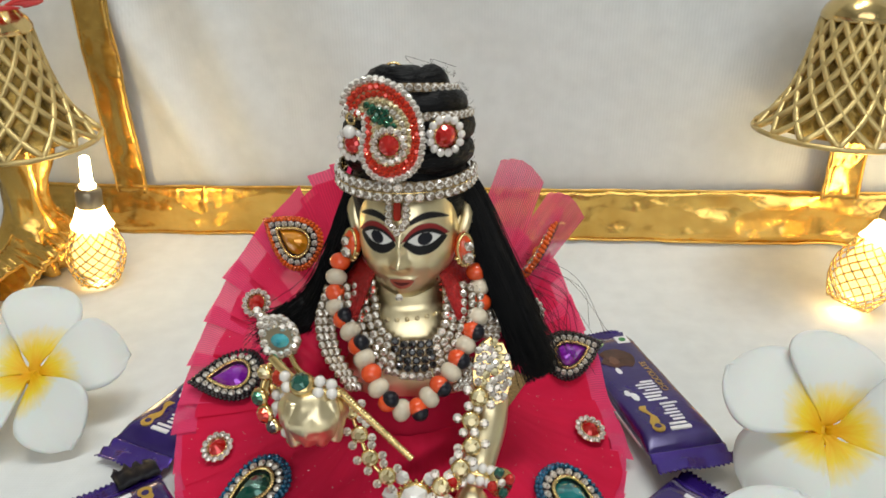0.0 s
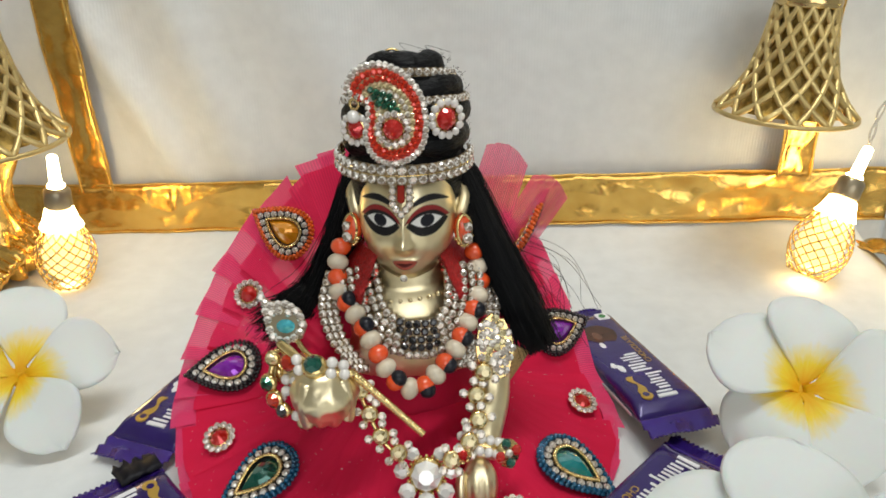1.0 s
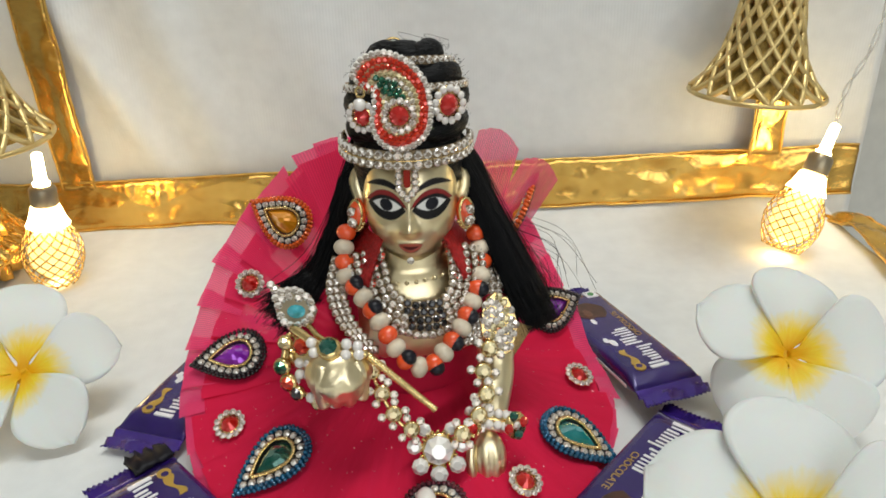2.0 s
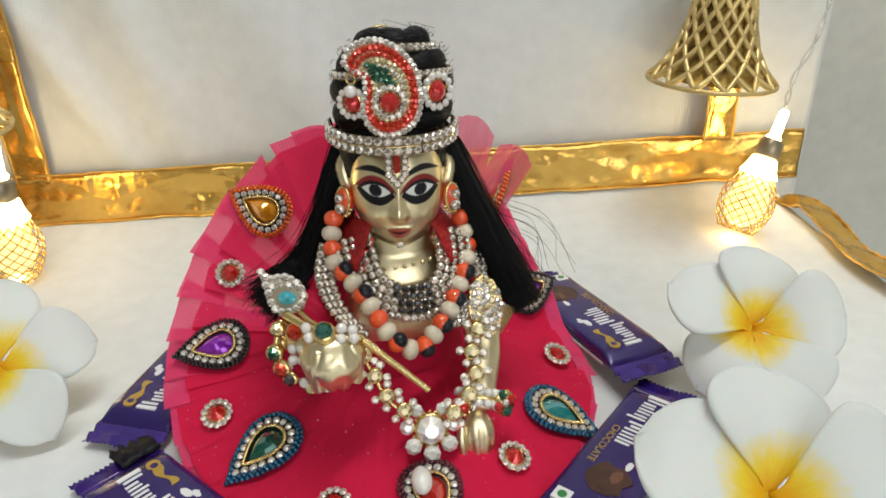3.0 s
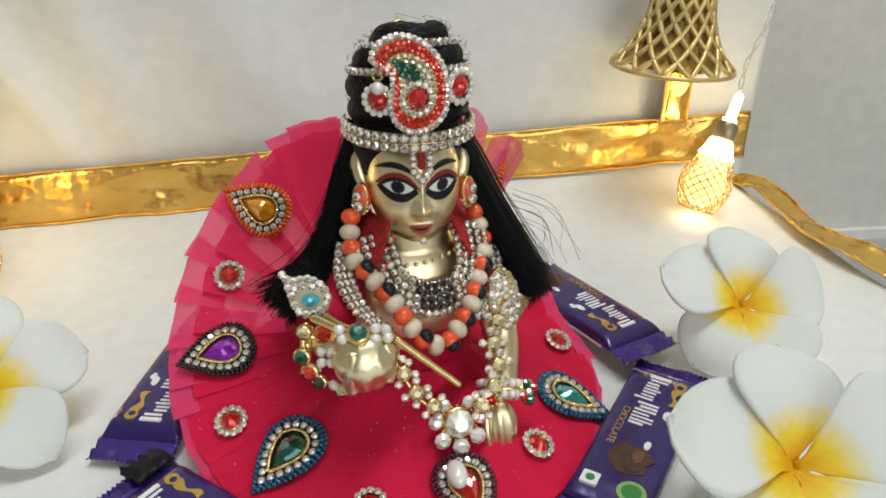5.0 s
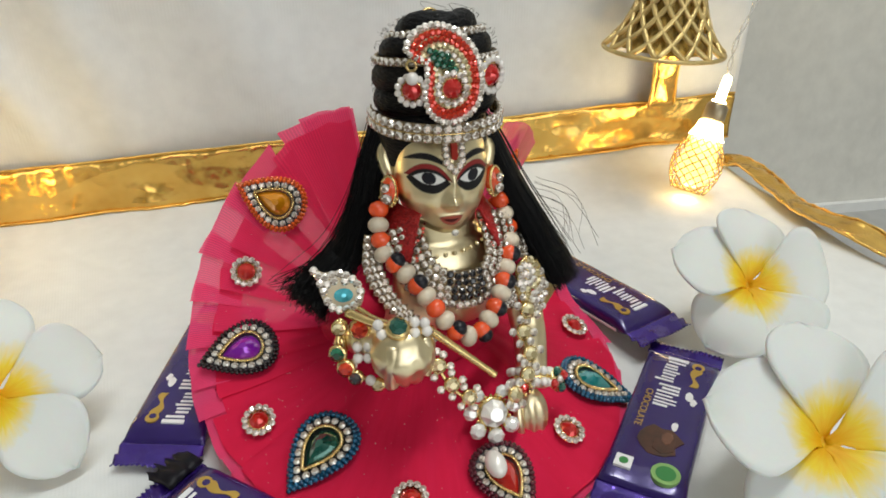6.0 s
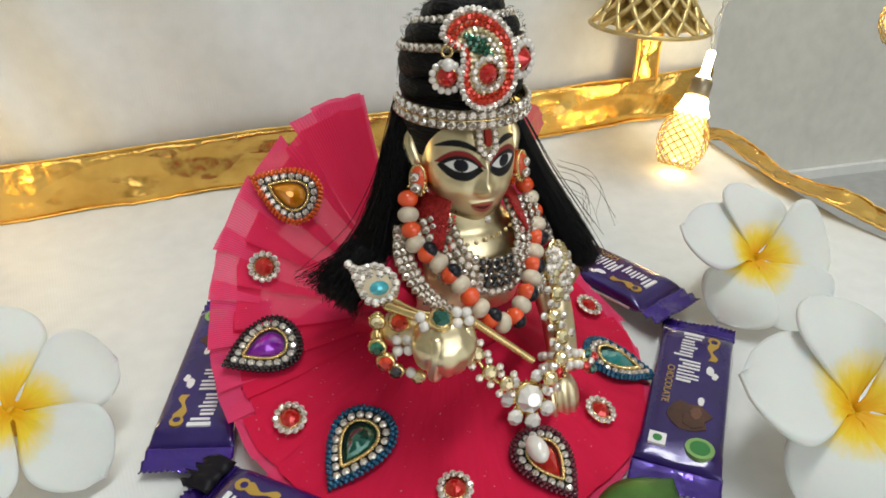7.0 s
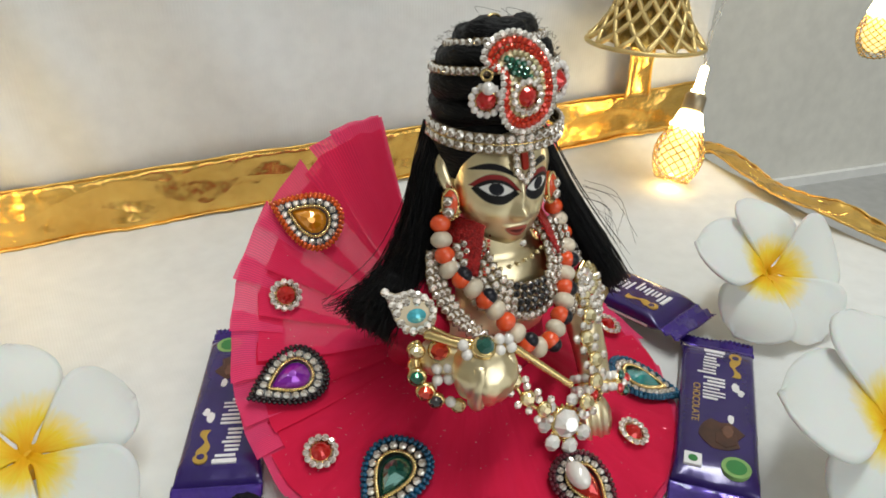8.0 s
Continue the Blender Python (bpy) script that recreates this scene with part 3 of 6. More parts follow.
def chocolate_bar(label, m, curled=False):
    L, W, H, CR = 0.086, 0.0155, 0.0045, 0.012
    bar = thing("chocolate_bar", label, "chocolate bar", "chocolate bars round the dress", m=m)
    nx, nc = 40, 28
    v = []
    for i in range(nx):
        x = -L / 2 + L * i / (nx - 1)
        e = min(1.0, (L / 2 - abs(x)) / 0.011)
        hh = 0.0007 + (H - 0.0007) * (1 - (1 - e) ** 2)
        ww = W * (0.96 + 0.04 * (1 - e))
        for j in range(nc):
            a = 2 * math.pi * j / nc
            c, s = math.cos(a), math.sin(a)
            y = ww * math.copysign(abs(c) ** 0.35, c)
            z = hh * math.copysign(abs(s) ** 0.45, s) * (1 if s > 0 else 0.98)
            z += (1 - e) * 0.0012 * noise.noise(Vector((x * 160, y * 190, 2))) + 0.0003 * noise.noise(Vector((x * 60, y * 80, 5)))
            v.append((x, y, H + z))
    part("wrapper", mesh("wrapper", v, grid_faces(nx, nc, wrap_v=True) + [list(range(nc)), list(range((nx - 1) * nc, nx * nc))[::-1]]), M_WRAP, bar)
    for side in (-1, 1):
        cn, rn = 33, 6
        v = []
        for i in range(rn):
            for j in range(cn):
                y = W * 1.02 * (2 * j / (cn - 1) - 1)
                tooth = 0.0013 * (j % 2) if i == rn - 1 else 0
                x = side * (L / 2 - 0.001 + CR * i / (rn - 1) - tooth)
                z = H + 0.0011 * math.sin(i * 2.6) * (i > 0) + 0.0018 * noise.noise(Vector((y * 120, i * .3, side))) * i / rn - 0.002 * i / rn
                v.append((x, y, z))
        end = part("crimped_end", mesh("crimped_end", v, grid_faces(rn, cn)), M_WRAPEND, bar, "shiny crimped wrapper end with toothed edge")
        end.modifiers.new("thickness", "SOLIDIFY").thickness = 0.0004
    if curled:
        # Black sheet added over half the end, standing in for shade and dark reflection.
        v = []
        for i in range(6):
            for j in range(25):
                y = W * (0.02 + 1.02 * j / 24)
                reach = 1.15 * CR * i / 5 - (0.0030 * abs((j % 6) / 3 - 1) + 0.0030 * noise.noise(Vector((j * 0.5, 3, 1)))) * max(0, i - 3) / 2
                v.append((-L / 2 - 0.0005 - 0.95 * reach, y, H + 0.0016 + 0.0008 * math.sin(i * 0.9) + 0.0014 * noise.noise(Vector((y * 300, i * 0.5, 7)))))
        flap = part("curled_flap", mesh("curled_flap", v, grid_faces(6, 25)), M_WRAPSHADE, bar, "wrapper end flap coloured black for the shade there")
        flap.modifiers.new("thickness", "SOLIDIFY").thickness = 0.0004
    top = 2 * H + 0.00005
    # the wordmark as plain upright bars: x, width, height, offset up
    for x, w, h, y in ((-0.0352, 0.0019, 0.0086, 0.0), (-0.0326, 0.0012, 0.0072, 0.0), (-0.0300, 0.0012, 0.0050, -0.0018), (-0.0279, 0.0010, 0.0054, -0.0018), (-0.0257, 0.0010, 0.0068, -0.0012),
                       (-0.0236, 0.0011, 0.0054, -0.0018), (-0.0212, 0.0010, 0.0052, -0.0020), (-0.0191, 0.0011, 0.0076, -0.0030), (-0.0156, 0.0012, 0.0086, 0.0), (-0.0133, 0.0014, 0.0070, 0.0008),
                       (-0.0110, 0.0012, 0.0086, 0.0), (-0.0086, 0.0010, 0.0066, -0.0010), (-0.0064, 0.0010, 0.0088, 0.0), (-0.0042, 0.0010, 0.0088, 0.0), (-0.0022, 0.0013, 0.0058, -0.0014)):
        part("wordmark_bar", prism("wordmark_bar", rounded(w, h, 0.18, 3, x, y - 0.0016), top - 0.0006, top + 0.0001), M_INK, bar, "white lettering drawn as plain bars")
    part("maker_mark", prism("maker_mark", [(-0.033 + 0.014 * s, 0.0068 + 0.0012 * math.sin(s * 9) + 0.0012) for s in [k / 12 for k in range(13)]]
                             + [(-0.019 - 0.014 * s, 0.0055 + 0.0010 * math.sin(s * 7)) for s in [k / 12 for k in range(13)]], top - 0.0006, top + 0.0001), M_GILTINK, bar, "gold maker's mark drawn as a plain shape")
    part("maker_mark", prism("maker_mark", blob(-0.0335, 0.007, 0.0026, 0.0026), top - 0.0006, top + 0.00012), M_GILTINK, bar)
    part("letter_gap", prism("letter_gap", blob(-0.0328, 0.007, 0.0014, 0.0014), top, top + 0.0002), M_WRAP, bar)
    part("printed_word", letters("printed_word", "CHOCOLATE", 0.0040), M_GILTINK, bar, "small gold printed word", pose(0.0015, -0.0085, top + 0.00005))
    part("milk_splash", prism("milk_splash", blob(-0.012, 0.0068, 0.003, 0.0016, 14, 0.5, 3), top - 0.0006, top + 0.0001), M_INK, bar)
    part("milk_splash", prism("milk_splash", blob(-0.009, 0.0088, 0.0022, 0.0012, 14, 0.5, 5), top - 0.0006, top + 0.0001), M_INK, bar)
    part("milk_splash", prism("milk_splash", blob(0.0085, 0.0048, 0.0026, 0.0012, 14, 0.4, 8), top - 0.0006, top + 0.0001), M_INK, bar)
    part("chocolate_picture", prism("chocolate_picture", blob(0.0185, 0.001, 0.0085, 0.0078, 14, 0.45, 11), top - 0.0006, top + 0.0002, 0.0001), M_CHOC, bar, "printed picture of a brown chocolate chunk")
    part("chocolate_picture", prism("chocolate_picture", blob(0.0205, 0.0028, 0.0052, 0.0046, 6, 0.3, 17), top - 0.0006, top + 0.0004, 0.0003), M_CHOC, bar)
    part("chocolate_picture", prism("chocolate_picture", blob(0.0165, 0.0035, 0.0040, 0.0022, 7, 0.35, 21), top - 0.0006, top + 0.0005, 0.0002), M_CHOCLIGHT, bar, "paler printed facet of the chocolate chunk")
    part("food_mark", prism("food_mark", rounded(0.0062, 0.0062, 0.1, 3, 0.0345, -0.0085), top - 0.0016, top + 0.0001), M_INK, bar, "white square mark with a green dot")
    part("food_mark_dot", prism("food_mark_dot", blob(0.0345, -0.0085, 0.0017, 0.0017), top - 0.0006, top + 0.0003), M_GREENINK, bar)
    part("round_seal", prism("round_seal", blob(0.0345, 0.0065, 0.0052, 0.0052, 28), top - 0.0016, top + 0.0001), M_LIME, bar, "round green printed seal")
    part("seal_ring", prism("seal_ring", blob(0.0345, 0.0065, 0.0036, 0.0036, 28), top - 0.0006, top + 0.00025), M_GREENINK, bar)
    part("side_print", prism("side_print", rounded(0.050, 0.0012, 0.3), 0.0, 0.0002), M_INK, bar, "thin white side print", pose(-0.012, W + 0.0001, H - 0.001, -90, 0, 0))
    return bar


def bar_pose(a, b, lift=0.0, tip=0.0, roll=0.0):
    a, b = Vector((*a, 0)), Vector((*b, 0))
    d = b - a
    return pose((a.x + b.x) / 2, (a.y + b.y) / 2, lift) @ pose(0, 0, 0, 0, 0, math.degrees(math.atan2(d.y, d.x))) @ pose(0, 0, 0, roll, tip, 0)


chocolate_bar("purple foil-wrapped chocolate bar lying beside pink dress", bar_pose((0.1170, 0.2245), (0.0445, 0.1605)))
chocolate_bar("purple foil-wrapped chocolate bar resting on another bar's end", bar_pose((0.1130, 0.2300), (0.0885, 0.3400), 0.0045, 2.2))
chocolate_bar("purple foil-wrapped chocolate bar half under the tulle rim", bar_pose((-0.1085, 0.2400), (-0.0630, 0.3405)))
chocolate_bar("purple foil-wrapped chocolate bar with crumpled end on cloth", bar_pose((-0.1080, 0.2310), (-0.0440, 0.1510)), True)


# ---- flowers ----
def petal_material():
    m = surface("white_foam_petal", (0.85, 0.87, 0.86), 0.6, 0, vary=0.03, bump=0.15, bump_scale=500, sub=0.15)
    n, ln = m.node_tree.nodes, m.node_tree.links
    b = n["Principled BSDF"]
    uv = n.new("ShaderNodeUVMap")
    sep = n.new("ShaderNodeSeparateXYZ")
    ln.new(uv.outputs["UV"], sep.inputs["Vector"])
    nz = n.new("ShaderNodeTexNoise")
    nz.inputs["Scale"].default_value = 7.0
    ln.new(uv.outputs["UV"], nz.inputs["Vector"])
    add = n.new("ShaderNodeMath")
    add.operation = "MULTIPLY_ADD"
    add.inputs[1].default_value = 0.16
    ln.new(nz.outputs["Fac"], add.inputs[0])
    ln.new(sep.outputs["X"], add.inputs[2])
    ramp = n.new("ShaderNodeValToRGB")
    e = ramp.color_ramp.elements
    e[0].position, e[0].color = 0.17, (0.92, 0.52, 0.002, 1)
    e[1].position, e[1].color = 0.56, (0.85, 0.87, 0.86, 1)
    mid = e.new(0.34)
    mid.color = (0.95, 0.74, 0.05, 1)
    ln.new(add.outputs[0], ramp.inputs[0])
    ln.new(ramp.outputs["Color"], b.inputs["Base Color"])
    tr = n.new("ShaderNodeBsdfTranslucent")
    ln.new(ramp.outputs["Color"], tr.inputs["Color"])
    mx = n.new("ShaderNodeMixShader")
    mx.inputs[0].default_value = 0.34
    ln.new(b.outputs[0], mx.inputs[1])
    ln.new(tr.outputs[0], mx.inputs[2])
    ln.new(mx.outputs[0], n["Material Output"].inputs["Surface"])
    return m


M_PETAL = petal_material()


def petal_mesh(L, W, cup, lift, twist):
    nu, nv = 22, 15
    v, uv = [], []
    for i in range(nu):
        s = i / (nu - 1)
        wide = math.sin(math.pi * min(1.0, s ** 1.42))
        half = max(0.0022 * (1 - s), W * 0.47 * max(0.0, wide) ** (0.95 if s < 0.61 else 0.56))
        for j in range(nv):
            k = 2 * j / (nv - 1) - 1
            y = half * k
            x = L * s
            z = lift * s * (1.5 - s) * L - cup * L * (s ** 3) * 0.55 + cup * 0.35 * half * k * k - 0.10 * L * max(0, s - 0.75) ** 1
            z += twist * y * (1 - 0.3 * s) + 0.0006 * noise.noise(Vector((s * 4, k * 2, twist * 9)))
            v.append((x, y + 0.10 * L * math.sin(s * 2.2) * 0.5, z))
            uv.append((s + 0.30 * s * k + 0.26 * s * abs(k) ** 1.6, k))
    f = grid_faces(nu, nv)
    me = mesh("petal", v, f)
    lay = me.uv_layers.new(name="UVMap")
    for p in me.polygons:
        for li in p.loop_indices:
            lay.data[li].uv = uv[me.loops[li].vertex_index]
    return me


def frangipani(label, place, turn, size=0.045, lean=(0, 0), broad=1.02):
    fl = thing("frangipani_flower", label, "flower", "white flowers on the cloth", m=pose(*place, lean[0], lean[1], 0) @ pose(0, 0, 0, 0, 0, turn))
    for k in range(5):
        me = petal_mesh(size * (1 + 0.05 * math.sin(k * 2.1)), size * broad, 0.24, 0.42, 0.26)
        p = part("petal", me, M_PETAL, fl, "", pose(0, 0, 0.0004 * k, 4 * math.sin(k * 1.7), 5 * math.sin(k * 2.9 + 1), 72 * k + 4 * math.sin(k * 3.3)))
        p.modifiers.new("thickness", "SOLIDIFY").thickness = 0.0014
    part("flower_base", lathe("flower_base", [(0.0025, -place[2] + 0.001), (0.003, -0.006), (0.0045, 0.0), (0.002, 0.0015)], 14), M_PETAL, fl)
    return fl


frangipani("white foam frangipani with yellow heart on white cloth", (0.1559, 0.2345, 0.0250), 57, 0.0385, (44, -14))
frangipani("white foam frangipani with yellow heart beside purple bar", (0.1020, 0.1415, 0.0285), 62, 0.0420, (40, -14))
frangipani("white foam frangipani with yellow heart by the lamp", (-0.1572, 0.2772, 0.0220), 17, 0.0385, (34, 6), 0.84)
leaf_v = []
for i in range(14):
    s = i / 13
    for j in range(9):
        k = 2 * j / 8 - 1
        leaf_v.append((0.045 * s - 0.02, 0.012 * math.sin(math.pi * s) ** 0.7 * k, 0.004 + 0.004 * math.sin(math.pi * s) - 0.003 * k * k + 0.0008 * abs(k)))
leaf = solid_thing("leaf", mesh("leaf", leaf_v, grid_faces(14, 9)), M_LEAF, "smooth green leaf lying at the dress edge", "leaf", m=pose(0.0195, 0.1540, 0.002, 0, 0, 15))
leaf.modifiers.new("thickness", "SOLIDIFY").thickness = 0.0005


# ---- string lights ----
def spiral_wires(name, profile, n, turns, r, steps, seg, material, parent):
    """Crossing spiral wires over a turned form: profile(s) gives radius and height."""
    for sign in (-1, 1):
        pts = []
        for i in range(steps):
            t = i / (steps - 1)
            a = 2 * math.pi * sign * turns * t
            R, z = profile(t)
            pts.append(Vector((R * math.cos(a), R * math.sin(a), z)))
        wire = tube(name, pts, r, seg)
        wire.materials.append(material)
        for k in range(n):
            part(name, wire, None, parent, "", pose(0, 0, 0, 0, 0, 360 * k / n))


def bulb_profile(s):
    z = 0.001 + 0.036 * s
    r = 0.0075 + 0.0093 * math.sin(math.pi * min(1, 0.10 + s * 0.72)) ** 0.9 - 0.0035 * s ** 3
    return r, z


def string_bulb(label, m):
    bulb = thing("string_light_bulb", label, "string light", "warm string lights", m=m)
    spiral_wires("cage_wire", bulb_profile, 15, 0.42, 0.00044, 22, 4, M_GOLD, bulb)
    part("base_ring", tube("base_ring", [Vector((0.0085 * math.cos(a), 0.0085 * math.sin(a), 0.001)) for a in [2 * math.pi * k / 24 for k in range(25)]], 0.0006, 6), M_GOLD, bulb)
    part("inner_bulb", lathe("inner_bulb", [(0.004, 0.004), (0.009, 0.008), (0.0122, 0.015), (0.0125, 0.021), (0.010, 0.029), (0.0075, 0.036), (0.006, 0.044), (0.0055, 0.048)], 20), M_BULBGLASS, bulb, "glowing frosted inner bulb")
    part("collar", lathe("collar", [(0.0066, 0.048), (0.0072, 0.049), (0.0070, 0.058), (0.0055, 0.060)], 18), M_CAP, bulb, "dull metal collar")
    part("led_neck", lathe("led_neck", [(0.0115, 0.037), (0.0095, 0.041), (0.0075, 0.0475)], 18), M_LAMP, bulb, "bright lit neck")
    part("led_tip", lathe("led_tip", [(0.0044, 0.060), (0.0046, 0.0615), (0.0032, 0.0625), (0.0027, 0.0775), (0.0012, 0.0785)], 12), M_LAMP, bulb, "bright lit plastic tip")
    return bulb


string_bulb("lit teardrop bulb in gold wire mesh standing on cloth", pose(-0.190, 0.407, 0.0005, 0, 5, 0))
string_bulb("lit teardrop bulb in gold mesh leaning by the corner", pose(0.2330, 0.3685, 0.0045) @ pose(0, 0, 0, 0, 0, 25) @ pose(0, 0, 0, 0, 25, 0))
string_bulb("lit teardrop bulb in gold mesh hanging near the wall", pose(0.505, 0.412, 0.047, 0, -8, 0))


def cable(label, pts):
    c = thing("light_cable", label, "cable")
    path = smooth_path(pts, 60)
    for ph in (0, math.pi):
        tw = [p + Vector((0.0012 * math.cos(k * 0.5 + ph), 0.0012 * math.sin(k * 0.5 + ph), 0)) for k, p in enumerate(path)]
        part("strand", tube("strand", tw, 0.0006, 6), M_PLASTIC, c)
    return c


cable("clear twisted cable of the string lights", [(0.262, 0.3825, 0.0745), (0.269, 0.388, 0.095), (0.285, 0.395, 0.120), (0.296, 0.405, 0.165), (0.305, 0.42, 0.26), (0.31, 0.425, 0.605)])
cable("clear cable of the hanging string light", [(0.494, 0.412, 0.126), (0.49, 0.43, 0.2), (0.47, 0.52, 0.45), (0.46, 0.66, 0.9)])


# ---- bells ----
def bell_profile(s):
    # s 0 at the rim, 1 at the crown
    z = 0.056 * s
    r = 0.0365 * (0.41 + 0.22 * (1 - s) + 0.37 * (1 - s) ** 4)
    return r, z


def lattice_bell(label, m, cord_top, flower):
    bell = thing("hanging_bell", label, "bell", "gilt lattice bells", m=m)
    spiral_wires("lattice_strip", bell_profile, 14, 0.29, 0.00175, 26, 5, M_LATTICE, bell)
    part("rim", tube("rim", [Vector((0.0368 * math.cos(a), 0.0368 * math.sin(a), -0.0008)) for a in [2 * math.pi * k / 48 for k in range(49)]], 0.0014, 8), M_LATTICE, bell)
    part("lining", lathe("lining", [bell_profile(0.02 + 0.96 * k / 12) for k in range(13)], 32, caps=False), M_LINING, bell, "dull gold liner behind the lattice", Matrix.Diagonal((0.84, 0.84, 1, 1)))
    part("crown", lathe("crown", [(0.0148, 0.0545), (0.0165, 0.0560), (0.0168, 0.0585), (0.0150, 0.0625), (0.0110, 0.0665), (0.0050, 0.0685)], 28), M_GOLD, bell, "polished gilt crown")
    for k in range(7 if flower else 0):
        a = 2 * math.pi * k / 7
        me = mesh("petal", [(0.024 * s * math.cos(t), 0.024 * s * math.sin(t), 0.012 * s - 0.008 * s * s) for s in (0.1, 0.5, 0.8, 1.0) for t in (-0.4 * s, 0, 0.4 * s)], grid_faces(4, 3))
        p = part("petal", me, M_REDFLOWER, bell, "red cloth petal", pose(0, 0, 0.0655, 0, 0, math.degrees(a)))
        p.modifiers.new("thickness", "SOLIDIFY").thickness = 0.0008
    top = m.inverted() @ Vector(cord_top)
    part("cord", tube("cord", [(0, 0, 0.0675), tuple(top)], 0.0008, 6), M_GOLD, bell)
    return bell


lattice_bell("gilt lattice bell with red flower hanging before ribbon", pose(-0.207, 0.398, 0.091, 3, 0, 0), (-0.203, back_y(-0.203) + 0.004, 0.606), True)
lattice_bell("gilt lattice bell hanging before gold ribbon", pose(0.217, 0.394, 0.094, 0, 3, 20), (0.225, back_y(0.225) + 0.004, 0.606), False)
# bunched gold cloth under the left bell
bv = []
for i in range(30):
    s = i / 29
    for j in range(24):
        a = 2 * math.pi * j / 24
        r = (0.016 + 0.004 * math.sin(7 * s + 1)) * (1 + 0.40 * noise.noise(Vector((math.cos(a) * 1.6, math.sin(a) * 1.6, s * 2))) + 0.16 * math.sin(5 * a + 9 * s))
        bv.append((r * math.cos(a), 0.7 * r * math.sin(a), 0.085 * s))
solid_thing("bunched_ribbon", mesh("bunched_ribbon", bv, grid_faces(30, 24, wrap_v=True)), M_FOIL, "bunched gold foil ribbon beside the bell", "ribbon", m=pose(-0.232, 0.425, 0.002))

# ---- dress ----
DC = Vector((0.004, 0.254, 0.0))
RIM_L = ((0, 0.087, 0.004), (40, 0.087, 0.004), (62, 0.088, 0.004), (79, 0.089, 0.010), (102, 0.090, 0.030), (118, 0.088, 0.056), (132, 0.077, 0.083), (141, 0.068, 0.098), (152, 0.060, 0.104), (180, 0.056, 0.104))
RIM_R = ((0, 0.087, 0.004), (40, 0.083, 0.004), (62, 0.081, 0.004), (80, 0.083, 0.005), (102, 0.080, 0.014), (116, 0.078, 0.038), (126, 0.072, 0.062), (137, 0.062, 0.076), (152, 0.054, 0.074), (180, 0.050, 0.070))


def rim(phi):
    tab = RIM_R if phi > 0 else RIM_L
    a = abs(phi)
    return float(np.interp(a, [t[0] for t in tab], [t[1] for t in tab])), float(np.interp(a, [t[0] for t in tab], [t[2] for t in tab]))


def dress_point(phi, s, lift=0.0):
    """A point of the skirt: phi degrees from the front (right positive), s from the waist to the rim."""
    R, zr = rim(phi)
    r0, z0 = 0.018, 0.034
    r = r0 + (R - r0) * s
    back = min(1.0, max(0.0, (abs(phi) - 80) / 50))
    front_z = zr + (z0 - zr) * max(0.0, 1 - s) ** 1.4 + min(0.0, 1 - s) * 0.01
    back_z_ = z0 + (zr - z0) * s - 0.006 * math.sin(math.pi * min(1, s))
    z = front_z * (1 - back) + back_z_ * back
    a = radians(phi)
    return DC + Vector((r * math.sin(a), -r * math.cos(a), z + lift))


def dress_pose(phi, s, lift=0.0):
    p = dress_point(phi, s)
    du = dress_point(phi + 2, s) - dress_point(phi - 2, s)
    ds = dress_point(phi, s + 0.04) - dress_point(phi, s - 0.04)
    nrm = du.cross(ds).normalized()
    if nrm.z < 0:
        nrm = -nrm
    return aim(p + nrm * lift, nrm, ds)


dress = thing("tulle_dress", "crimson pleated tulle dress with jewelled motifs, spread round the idol", "dress")
nphi, ns = 181, 24
v = []
for i in range(nphi):
    phi = -180 + 360 * i / (nphi - 1)
    for j in range(ns):
        reach = 0.95 - 0.55 * min(1, max(0, (-phi - 92) / 25)) - 0.40 * min(1, max(0, (phi - 95) / 25))
        s = reach * j / (ns - 1)
        fold = 0.0010 * math.sin(radians(phi) * 34) * s * s + 0.0007 * noise.noise(Vector((phi * 0.08, s * 3, 0)))
        v.append(dress_point(phi if abs(phi) < 180 else 179.9, s, fold - 0.0022))
part("lining", mesh("lining", v, grid_faces(nphi, ns)), M_SATIN, dress, "crimson satin under-skirt").modifiers.new("thickness", "SOLIDIFY").thickness = 0.0006


def pleat(phi0, width, s0, s1, lift, mat_, name="pleat", skew=0.0022, seed=0.0):
    nu, nv = 7, 12
    v, uv = [], []
    for i in range(nu):
        u = i / (nu - 1)
        for j in range(nv):
            s = s0 + (s1 - s0) * j / (nv - 1)
            phi = phi0 + width * (u - 0.5) * (0.72 + 0.28 * s)
            phi = max(-180, min(180, phi))
            edge = 0.018 * noise.noise(Vector((phi * 0.15, seed, 1))) * (j / (nv - 1)) ** 2
            h = lift + skew * u * (0.15 + s) + 0.0006 * noise.noise(Vector((phi * 0.12, s * 4, 2.0)))
            h -= (0.0002 + 0.0008 * min(1, max(0, (abs(phi0) - 80) / 25))) * math.sin(math.pi * u) * s
            v.append(dress_point(phi, s + edge, h))
            uv.append((u, s))
    me = mesh(name, v, grid_faces(nu, nv))
    lay = me.uv_layers.new(name="UVMap")
    for p in me.polygons:
        for li in p.loop_indices:
            lay.data[li].uv = uv[me.loops[li].vertex_index]
    return part(name, me, mat_, dress)


